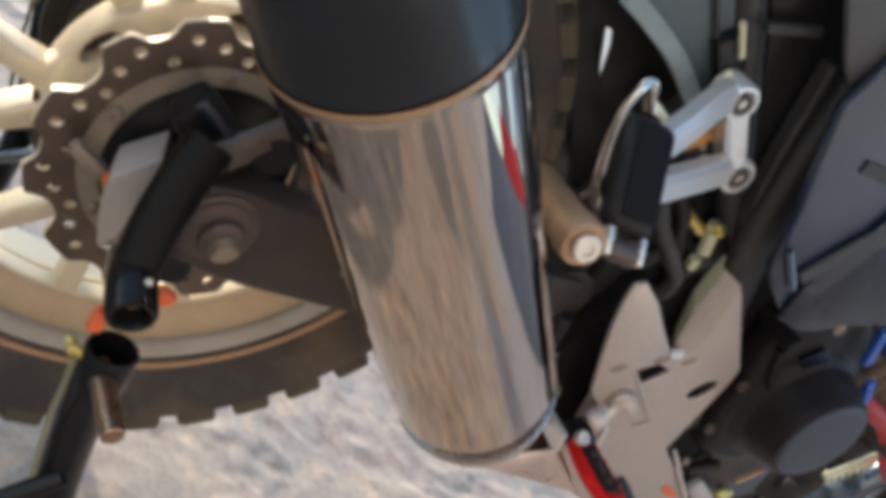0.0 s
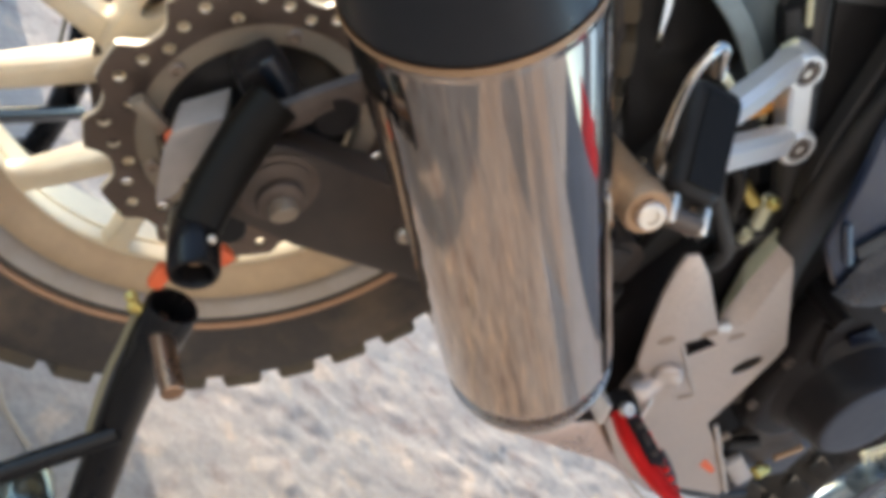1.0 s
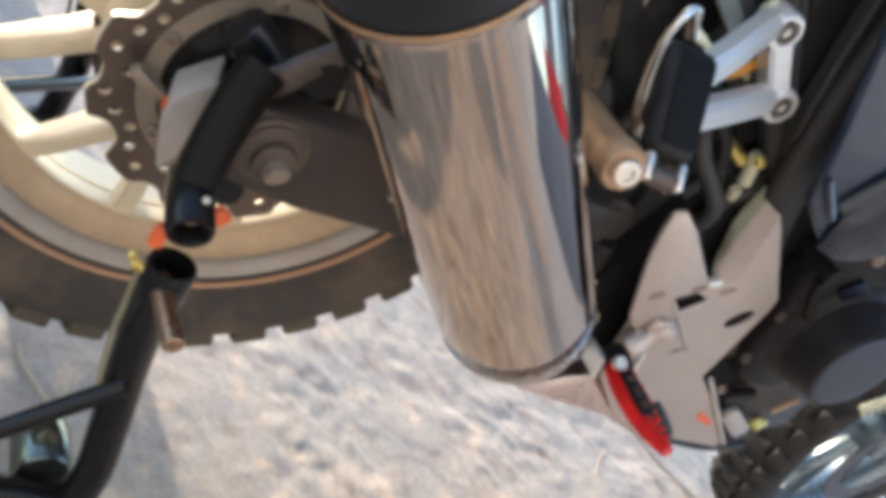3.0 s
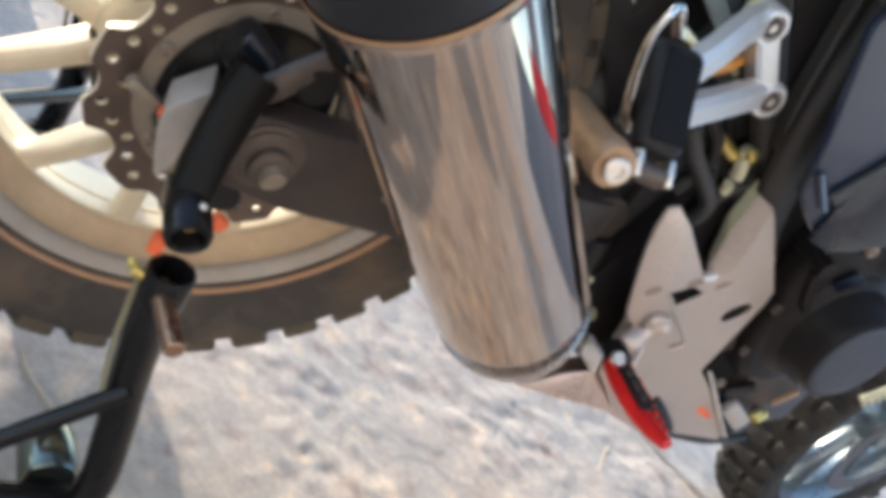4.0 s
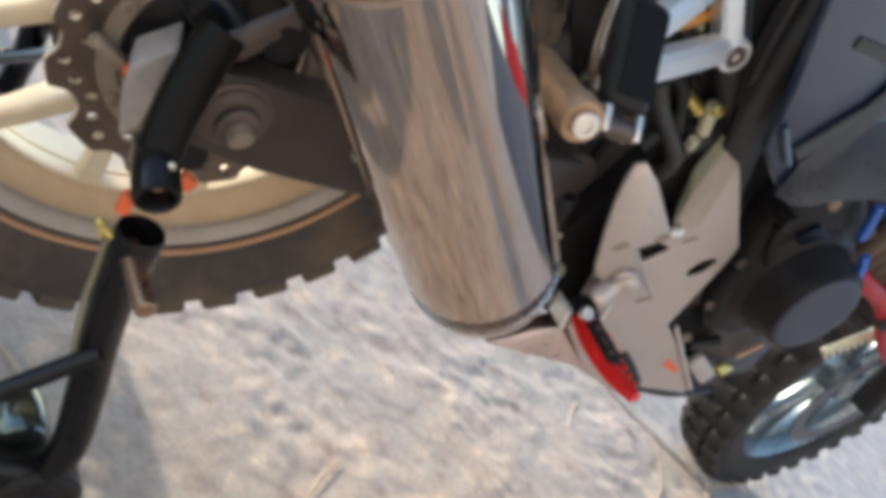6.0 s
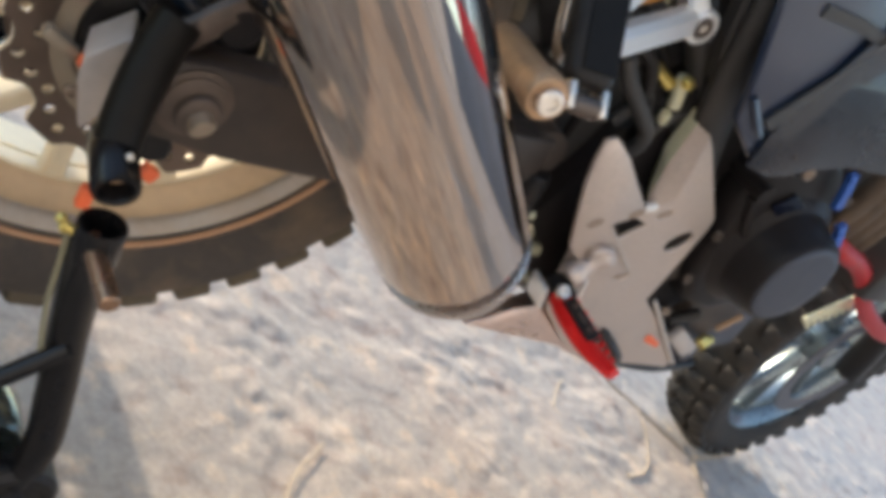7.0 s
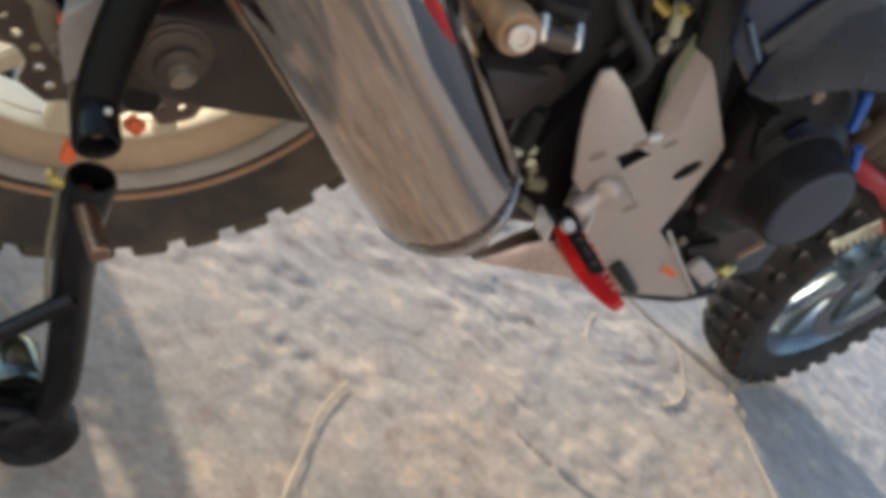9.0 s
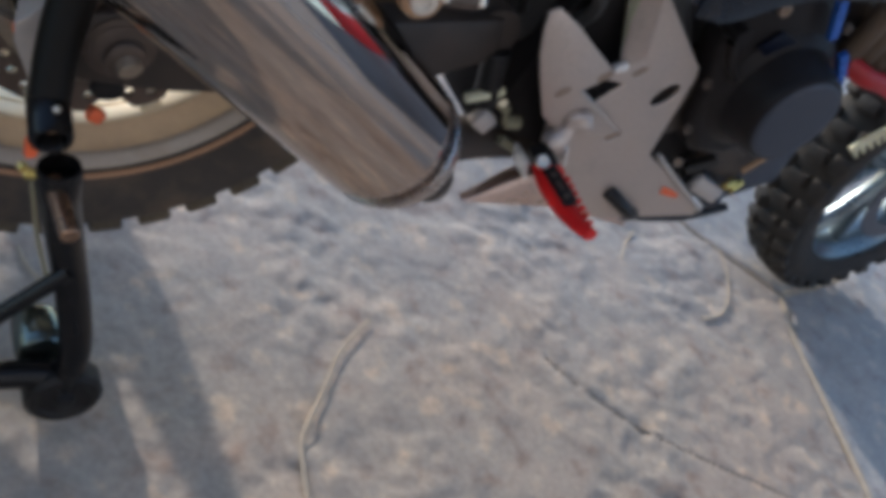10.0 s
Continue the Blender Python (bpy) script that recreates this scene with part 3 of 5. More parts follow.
def swingarm():
    out = [(-0.036, 0.378), (-0.040, 0.404), (-0.032, 0.424), (0.0, 0.432), (0.10, 0.446), (0.24, 0.470), (0.36, 0.488), (0.375, 0.440), (0.30, 0.405), (0.16, 0.378), (0.05, 0.362), (-0.02, 0.360)]
    arm = part("swingarm", slab(out, 0.034, lambda u, v, w: (u, -0.108 - w + 0.16 * max(0.0, u - 0.14), v), edge=0.006), ARM, bike, "dark brown-black swingarm beam")
    part("swingarm", slab(out, 0.034, lambda u, v, w: (u, 0.108 + w - 0.16 * max(0.0, u - 0.14), v), edge=0.006), ARM, bike)
    part("cross_brace", tube([(0.36, -0.10, 0.464), (0.36, 0.10, 0.464)], 0.030), ARM, arm)
    part("axle_washer", lathe([(0, 0), (0.028, 0), (0.028, 0.002), (0.0235, 0.003), (0.0235, 0.005), (0.020, 0.006), (0, 0.006)], (0.004, -0.142, 0.400), Y, 36), DARK_BOLT, arm, "dirty axle washer")
    part("axle_nut", lathe([(0, 0), (0.0170, 0), (0.0170, 0.004), (0.0160, 0.006), (0.0135, 0.007), (0, 0.007)], (0.008, -0.147, 0.396), Y, 24), DARK_BOLT, arm, sharp=25)
    part("axle_end", rod((0.009, -0.150, 0.395), (0.012, -0.160, 0.392), 0.0100), TAN, arm, "tan axle end")
    part("drain_cap", rod((0.020, -0.098, 0.335), (0.018, -0.112, 0.333), 0.0145), BLACK, arm)
    hex_bolt((0.112, -0.142, 0.415), Y, 0.007, BOLT, arm)
    # caliper above the axle and its bracket
    cal = part("brake_caliper", soften(block((-0.030, -0.112, 0.446), (0.062, 0.034, 0.034), 0.010, (0, 25, 0)), 0.0), ENGINE, bike, "black rear brake caliper")
    part("caliper_piston", lathe([(0, 0), (0.017, 0), (0.017, 0.012), (0.014, 0.015), (0, 0.015)], (0.004, -0.122, 0.462), Y, 28), ENGINE, cal)
    part("caliper_plate", block((-0.040, -0.130, 0.460), (0.038, 0.004, 0.012), 0.002, (0, 20, 0)), SLATE, cal, "dark blue-grey caliper plate")
    part("caliper_bracket", tube([(-0.030, -0.133, 0.432), (-0.004, -0.130, 0.470), (0.030, -0.125, 0.510)], 0.012, 10, 6, 0.6, (0, 1, 0)), DARK_BOLT, cal, "dark caliper bracket arm")
    # pale guard wedge behind the stand's bracket
    w = slab([(-0.064, 0.391), (-0.044, 0.418), (-0.036, 0.407), (-0.033, 0.350), (-0.038, 0.336), (-0.042, 0.340), (-0.060, 0.374)], 0.030, lambda u, v, t: (u - 0.006 * t / 0.03, -0.095 - t, v + 0.008 * (1 - t / 0.03)), edge=0.002)
    part("axle_guard", w, GUARD, arm, "pale grey axle guard wedge")
    part("wheel_sensor", block((-0.080, -0.106, 0.385), (0.03, 0.012, 0.010), 0.003, (0, 20, 0)), CARRIER, arm)
    part("sensor_tip", block((-0.064, -0.116, 0.383), (0.008, 0.008, 0.008), 0.002), ORANGE, arm)


swingarm()


def muffler():
    top, low = Vector((-0.0854, -0.2659, 0.6093)), Vector((0.2063, -0.2200, 0.4203))
    d = (low - top).normalized()
    can = part("muffler", lathe([(0.0622, -0.002), (0.0632, 0.0005), (0.0632, 0.006), (0.0626, 0.0075), (0.0626, 0.0085), (0.0626, 0.011), (0.0628, 0.338), (0.0628, 0.3415), (0.0628, 0.343), (0.0610, 0.350), (0.056, 0.352), (0.0, 0.352)], top, d, 96), CHROME, bike, "polished steel muffler can")
    part("end_cap", lathe([(0.0624, -0.001), (0.0624, -0.004), (0.0624, -0.010), (0.0622, -0.014), (0.0612, -0.046), (0.0610, -0.05), (0.0560, -0.085), (0.046, -0.105), (0.034, -0.110), (0.030, -0.108), (0.028, -0.06), (0.0, -0.06)], top, d, 80), CAP, can, "black conical end cap")
    part("cap_band", lathe([(0.0636, -0.0015), (0.0640, 0.000), (0.0640, 0.002), (0.0634, 0.003)], top, d, 96, closed=True), RUST, can, "thin copper-toned seam band")
    part("inlet_shell", lathe([(0.0545, 0.350), (0.0545, 0.3635), (0.0610, 0.3645), (0.0620, 0.3665), (0.0616, 0.3700), (0.060, 0.376), (0.056, 0.388), (0.049, 0.400), (0.033, 0.412), (0.029, 0.42), (0.0, 0.42)], top, d, 96), RING, can, "polished inlet ring")
    end = top + d * 0.41
    part("link_pipe", tube([end, end + d * 0.04, (0.31, -0.15, 0.345), (0.42, -0.09, 0.33), (0.60, -0.06, 0.33)], 0.025, 20), BROWN_CASE, bike, "dark brown exhaust link pipe")
    part("exhaust_shield", slab([(0.428, 0.268), (0.452, 0.281), (0.484, 0.300), (0.517, 0.318), (0.562, 0.312), (0.64, 0.285), (0.70, 0.270), (0.70, 0.258), (0.582, 0.274), (0.476, 0.270)], 0.03,
                                lambda u, v, w: (u, -0.121 + w * (0.4 + 5.0 * min(0.12, max(0.0, u - 0.43))) - 0.25 * max(0.0, 0.300 - v), v), edge=0.0015, segments=2), HEAT, bike, "heat-tinted polished exhaust shield")
    part("ring_spur", tube([(0.214, -0.2500, 0.3640), (0.232, -0.245, 0.3675), (0.262, -0.230, 0.380), (0.275, -0.215, 0.392)], 0.008, 10, 6, 0.35, ends=(0.2, 1.3)), HEAT, can, "thin pointed clamp spur")
    # mount: oxidised sleeve with a bright bolt
    mount = part("muffler_mount", rod((0.175, -0.150, 0.553), (0.158, -0.236, 0.560), 0.0160, 28), RUST, bike, "brown oxidised mounting sleeve")
    part("mount_collar", lathe([(0.012, 0), (0.0168, 0.0), (0.0176, 0.003), (0.0176, 0.017), (0.0155, 0.021), (0.0, 0.021)], (0.1600, -0.222, 0.5592), (-0.017, -0.086, 0.007), 28), RUST, mount)
    hex_bolt((0.1560, -0.2440, 0.5608), (-0.017, -0.086, 0.007), 0.0102, BOLT, mount, "mount_bolt", 0.005)


muffler()


SUBA, SUBB = Vector((0.17, -0.093, 0.803)), Vector((0.50, -0.093, 0.583))


def rear_frame():
    a, b = SUBA, SUBB
    part("subframe_tube", tube([a, b], 0.0155, 18), SPAR, bike, "black subframe tube")
    part("subframe_tube", tube([Vector((a.x, -a.y, a.z)), Vector((b.x, -b.y, b.z))], 0.0155, 18), BLACK, bike)
    # passenger foot peg carrier: open cast triangle
    U, L = (0.287, 0.693), (0.354, 0.650)
    u3, l3 = Vector((0.287, -0.124, 0.693)), Vector((0.354, -0.124, 0.650))
    out = (0.25, -1, 0.2)
    bm = bar([u3, l3], 0.0105, 0.011, (0, -1, 0))
    bar([u3, (0.262, -0.141, 0.680), (0.230, -0.166, 0.656), (0.196, -0.190, 0.629)], 0.0140, 0.0085, out, bm, 0.86, 0.7)
    bar([l3, (0.325, -0.140, 0.641), (0.275, -0.166, 0.625), (0.214, -0.196, 0.604)], 0.0140, 0.0080, out, bm, 0.92, 0.7)
    hang = part("footpeg_hanger", bm, ALU, bike, "silver cast passenger footpeg hanger", sharp=20)
    for p in (U, L):
        part("boss", lathe([(0.0, 0), (0.0165, 0), (0.0168, 0.022), (0.0150, 0.025), (0.0118, 0.025), (0.0108, 0.021), (0, 0.021)], (p[0], -0.113, p[1]), Y, 32), ALU, hang)
        hex_bolt((p[0], -0.131, p[1]), Y, 0.0095, DARK_BOLT, hang)
        part("bolt_core", rod((p[0], -0.135, p[1]), (p[0], -0.138, p[1]), 0.0045), BOLT, hang)
    # folded peg with rubber pad, and its bent heel rail
    p1, p2 = Vector((0.1815, -0.178, 0.641)), Vector((0.1860, -0.234, 0.579))
    ax = (p2 - p1).normalized()
    wd = (Vector((0.91, 0, 0.41)) - ax * ax.dot(Vector((0.91, 0, 0.41)))).normalized()
    m = Matrix((ax, wd, ax.cross(wd))).transposed().to_4x4()
    m.translation = (p1 + p2) / 2
    bm = block((0, 0, 0), ((p2 - p1).length, 0.045, 0.026), 0.011, taper=0.90, segments=4)
    bmesh.ops.transform(bm, matrix=m, verts=bm.verts[:])
    peg = part("passenger_footpeg", bm, BLACK_RUBBER, bike, "black rubber passenger footpeg")
    face = block((0, 0, 0.0132), ((p2 - p1).length * 0.80, 0.030, 0.002), 0.0009, segments=1)
    bmesh.ops.transform(face, matrix=m, verts=face.verts[:])
    part("pad_face", face, BRACKET, peg, "smooth black face of the pad")
    for k in (-1, 1):
        c = p2 + ax * 0.008 + wd * (0.014 * k) - ax.cross(wd) * 0.002
        b = block((0, 0, 0), (0.020, 0.006, 0.018), 0.002)
        mm = m.copy()
        mm.translation = c
        bmesh.ops.transform(b, matrix=mm, verts=b.verts[:])
        part("peg_ear", b, BOLT, peg, "small silver clevis ear")
    part("peg_pin", rod(p2 + ax * 0.012 - wd * 0.012, p2 + ax * 0.012 + wd * 0.012, 0.008), DARK_BOLT, peg)
    part("heel_rail", tube([(0.180, -0.205, 0.578), (0.163, -0.205, 0.590), (0.144, -0.205, 0.614), (0.130, -0.205, 0.638), (0.128, -0.204, 0.655), (0.134, -0.200, 0.661), (0.143, -0.197, 0.657), (0.156, -0.195, 0.648)], 0.0034, 10, 8, 1.7, (0.6, 0.5, -0.6)), RAIL, hang, "bent polished heel rail")
    part("peg_plate", slab([(0.1827, 0.6469), (0.1868, 0.6539), (0.2113, 0.6504), (0.2093, 0.6451)], 0.004, lambda u, v, w: (u, -0.170 + w, v), edge=0.001), ZINC, hang, "pale hinge plate")
    part("amber_hose", tube([(0.235, -0.128, 0.612), (0.290, -0.122, 0.640), (0.325, -0.105, 0.660)], 0.0065, 10), AMBER, bike, "amber hose behind the hanger")
    # inner mudguard, dark seams and grey-green panel over the wheel
    g = slab([(0.05, 0.90), (0.40, 0.90), (0.40, 0.74), (0.31, 0.664), (0.295, 0.660), (0.235, 0.676), (0.155, 0.686), (0.10, 0.72)], 0.008, lambda u, v, w: (u, -0.092 - w, v), edge=0.003)
    part("connector_box", block((0.268, -0.106, 0.712), (0.036, 0.016, 0.026), 0.003, (0, 32, 0)), BLACK, bike, "small black connector box")
    part("box_clip", tube([(0.242, -0.117, 0.734), (0.2696, -0.117, 0.7168)], 0.0028, 8), ZINC, bike, "pale zinc clip")
    part("box_clip", tube([(0.2688, -0.117, 0.6913), (0.2735, -0.117, 0.7045)], 0.0026, 8), ZINC, bike)
    part("inner_ledge", bar([(0.345, -0.122, 0.765), (0.398, -0.122, 0.668), (0.44, -0.118, 0.622)], 0.006, 0.008, Y), SPAR, bike, "charcoal frame ledge")
    part("inner_ledge", bar([(0.262, -0.118, 0.744), (0.31, -0.118, 0.772)], 0.004, 0.004, Y), INNER, bike)
    part("inner_mudguard", slab([(0.156, 0.675), (0.209, 0.714), (0.36, 0.74), (0.47, 0.62), (0.459, 0.600), (0.334, 0.534)], 0.004, lambda u, v, w: (u, -0.028 - w, v),
                                [[(0.225, 0.660), (0.233, 0.662), (0.244, 0.652), (0.258, 0.632), (0.266, 0.622), (0.249, 0.636)]], edge=0.001), BLACK, bike, "black inner mudguard with a slot")
    part("seat_side_panel", slab([(0.236, 0.806), (0.315, 0.766), (0.345, 0.757), (0.372, 0.760), (0.454, 0.795), (0.40, 0.90), (0.30, 0.90)], 0.008, lambda u, v, w: (u, -0.148 - w, v), edge=0.003), SEAT, bike, "grey plastic seat side panel")
    tail = part("under_tail_panel", g, GREEN_GREY, bike, "grey-green plastic panel under the tail")
    part("panel_edge", bar([(0.155, -0.103, 0.690), (0.190, -0.103, 0.688), (0.235, -0.103, 0.682), (0.285, -0.103, 0.668)], 0.0075, 0.003, Y), EDGE_GREY, tail, "pale rolled edge of the panel")
    part("panel_seam", tube([(0.215, -0.103, 0.735), (0.262, -0.103, 0.705)], 0.003, 8), INNER, tail)


rear_frame()


def hugger():
    """Black guard that follows the tyre above and ahead of it."""
    bm = bmesh.new()
    prof = [(0.334, -0.020), (0.342, -0.012), (0.346, 0.02), (0.342, 0.048), (0.332, 0.056), (0.329, 0.054), (0.338, 0.045), (0.342, 0.02), (0.338, -0.010), (0.331, -0.018)]
    rings = []
    for k in range(25):
        a = radians(8 + 70 * k / 24)
        rings.append([bm.verts.new((r * math.cos(a), y, AX.z + r * math.sin(a))) for r, y in prof])
    for a, b in zip(rings, rings[1:]):
        for j in range(len(prof)):
            j2 = (j + 1) % len(prof)
            bm.faces.new((a[j], a[j2], b[j2], b[j]))
    bm.faces.new(rings[0])
    bm.faces.new(rings[-1][::-1])
    part("wheel_hugger", bm, INNER, bike, "black plastic wheel hugger")


hugger()


def footrest_plate():
    put = lambda u, v, w: (u, -0.131 - w, v)
    out = [(0.470, 0.473), (0.492, 0.482), (0.506, 0.487), (0.522, 0.504), (0.482, 0.578), (0.500, 0.570), (0.605, 0.506), (0.612, 0.490), (0.636, 0.381), (0.700, 0.356), (0.795, 0.308), (0.80, 0.296),
           (0.64, 0.272), (0.575, 0.290), (0.505, 0.325), (0.478, 0.360), (0.468, 0.380), (0.450, 0.420), (0.440, 0.460)]
    holes = [round_hole(0.588, 0.464, 0.0185, 0.0115, 55), round_hole(0.5295, 0.484, 0.0105, 0.0055, 45), round_hole(0.559, 0.397, 0.0105, 0.006, 45), [(0.463, 0.4530), (0.490, 0.4660), (0.520, 0.4655), (0.501, 0.4360)]]
    plate = part("footrest_plate", slab(out, 0.005, put, holes, edge=0.0012, segments=1), PLATE, bike, "satin aluminium footrest plate with cut-outs")
    # turned-in flange along the front prong and a raised rear shield
    rows = (((0.5065, -0.1362, 0.4865), (0.5225, -0.1362, 0.5035), (0.4825, -0.1362, 0.5785)), ((0.507, -0.121, 0.485), (0.488, -0.121, 0.525), (0.472, -0.121, 0.578)), ((0.511, -0.105, 0.498), (0.482, -0.105, 0.540), (0.471, -0.105, 0.587)))
    # The upper flange gets a paler colour in place of light falling on it.
    for name, a, b, mat in (("folded_edge", rows[0], rows[1], PLATE), ("lit_flange", rows[1], rows[2], ZINC)):
        fl = bmesh.new()
        lo, hi = [fl.verts.new(q) for q in a], [fl.verts.new(q) for q in b]
        fs = [fl.faces.new((lo[k], lo[k + 1], hi[k + 1], hi[k])) for k in (0, 1)]
        got = bmesh.ops.extrude_face_region(fl, geom=fs)
        bmesh.ops.translate(fl, vec=(0.002, 0.0, -0.0025), verts=[g for g in got["geom"] if isinstance(g, bmesh.types.BMVert)])
        bmesh.ops.recalc_face_normals(fl, faces=fl.faces[:])
        part(name, fl, mat, plate, sharp=15)
    bend = lambda u, v, w: (u, -0.1395 - w + 3.2 * max(0.0, 0.425 - u) ** 2, v)
    petal = [(0.372, 0.522), (0.380, 0.530), (0.409, 0.520), (0.445, 0.502), (0.480, 0.486), (0.487, 0.478), (0.484, 0.472), (0.464, 0.4515), (0.489, 0.441), (0.546, 0.416), (0.547, 0.407), (0.520, 0.392),
             (0.488, 0.390), (0.440, 0.411), (0.421, 0.434), (0.404, 0.456), (0.389, 0.479), (0.378, 0.502)]
    part("heel_shield", slab(petal, 0.0045, bend, edge=0.001), PLATE, plate, "layered aluminium heel shield")
    part("shield_edge", bar([(0.463, -0.1445, 0.4510), (0.489, -0.1455, 0.4385), (0.546, -0.1455, 0.4120)], 0.0018, 0.0012, Y), GUARD, plate, "bright cut edge of the shield")
    for cx, cz, yy, mat in ((0.559, 0.397, -0.1335, DULL_BOLT), (0.5295, 0.484, -0.1335, DULL_BOLT), (0.479, 0.475, -0.1435, DULL_BOLT), (0.441, 0.446, -0.1435, DULL_BOLT)):
        part("plug", slab(round_hole(cx, cz, 0.010, 0.0052, 45), 0.001, lambda u, v, w: (u, yy - w, v)), mat, plate, "brown plug")
    part("fold", block((0.4975, -0.1365, 0.485), (0.017, 0.008, 0.009), 0.002, (0, -25, 0)), ALU, plate)
    part("edge_lip", tube([(0.648, -0.137, 0.384), (0.70, -0.139, 0.357), (0.795, -0.139, 0.309)], 0.0032, 8, 4), GUARD, plate)
    part("lower_tube", tube([(0.69, -0.125, 0.272), (0.74, -0.125, 0.276), (0.80, -0.125, 0.284), (0.87, -0.12, 0.305)], 0.0065, 12), BLACK, plate)
    part("warning_sticker", slab([(0.70, 0.338), (0.735, 0.330), (0.738, 0.322), (0.702, 0.326)], 0.0006, lambda u, v, w: (u, -0.1365 - w, v)), ORANGE, plate)
    # rider's peg: clevis, red body with black grip inserts
    br = part("peg_bracket", lathe([(0.0, 0.0), (0.0150, 0.0), (0.0165, 0.003), (0.0165, 0.010), (0.0120, 0.016), (0.0105, 0.026), (0.0135, 0.036), (0.0145, 0.046), (0.0125, 0.050), (0.0, 0.050)], (0.492, -0.143, 0.422), (-0.026, -0.007, -0.042), 28), PLATE, plate, "silver peg bracket")
    part("bracket_boss", lathe([(0, 0), (0.0165, 0), (0.0165, 0.007), (0.014, 0.010), (0.007, 0.010), (0.006, 0.007), (0, 0.007)], (0.484, -0.145, 0.416), (-0.2, -1, -0.15), 28), PLATE, br)
    for k in (-1, 1):
        part("clevis_ear", block((0.464 + 0.0195 * k, -0.150, 0.367 + 0.0125 * k), (0.0055, 0.030, 0.030), 0.003, (0, -30, 0)), ALU, br)
    part("pivot_block", block((0.464, -0.158, 0.366), (0.022, 0.034, 0.024), 0.004, (0, -30, 0)), BLACK, br)
    hex_bolt((0.4490, -0.1700, 0.3735), (-0.36, -0.62, 0.70), 0.0075, BOLT, br, "pivot_bolt")
    peg = part("footpeg", tube([(0.466, -0.170, 0.364), (0.461, -0.192, 0.361), (0.460, -0.225, 0.361), (0.462, -0.250, 0.364), (0.465, -0.268, 0.368)], 0.0195, 16, 8, 0.62, (0, 0, 1), ends=(1.05, 0.52)), RED, bike, "red anodised rider footpeg")
    part("grip_insert", block((0.4570, -0.204, 0.3715), (0.016, 0.052, 0.009), 0.002, (2, -38, 2)), BLACK_RUBBER, peg, "black grip insert")
    for yy in (-0.190, -0.221):
        hex_bolt((0.4543, yy, 0.3750), (-0.62, 0, 0.78), 0.0034, DARK_BOLT, peg, "insert_screw")
    part("insert_slot", block((0.4545, -0.2055, 0.3752), (0.004, 0.014, 0.003), 0.001, (2, -38, 2)), DARK_BOLT, peg)
    for k in range(7):
        part("tooth", block((0.4765 - 0.0012 * k, -0.190 - 0.0105 * k, 0.3695), (0.006, 0.0055, 0.010), 0.0015, (0, 12, 6)), RED, peg)
    part("brake_lever", tube([(0.618, -0.134, 0.318), (0.634, -0.146, 0.312), (0.658, -0.150, 0.301), (0.682, -0.140, 0.290)], 0.009, 10), BLACK, bike, "short black lever behind the footpeg")


footrest_plate()


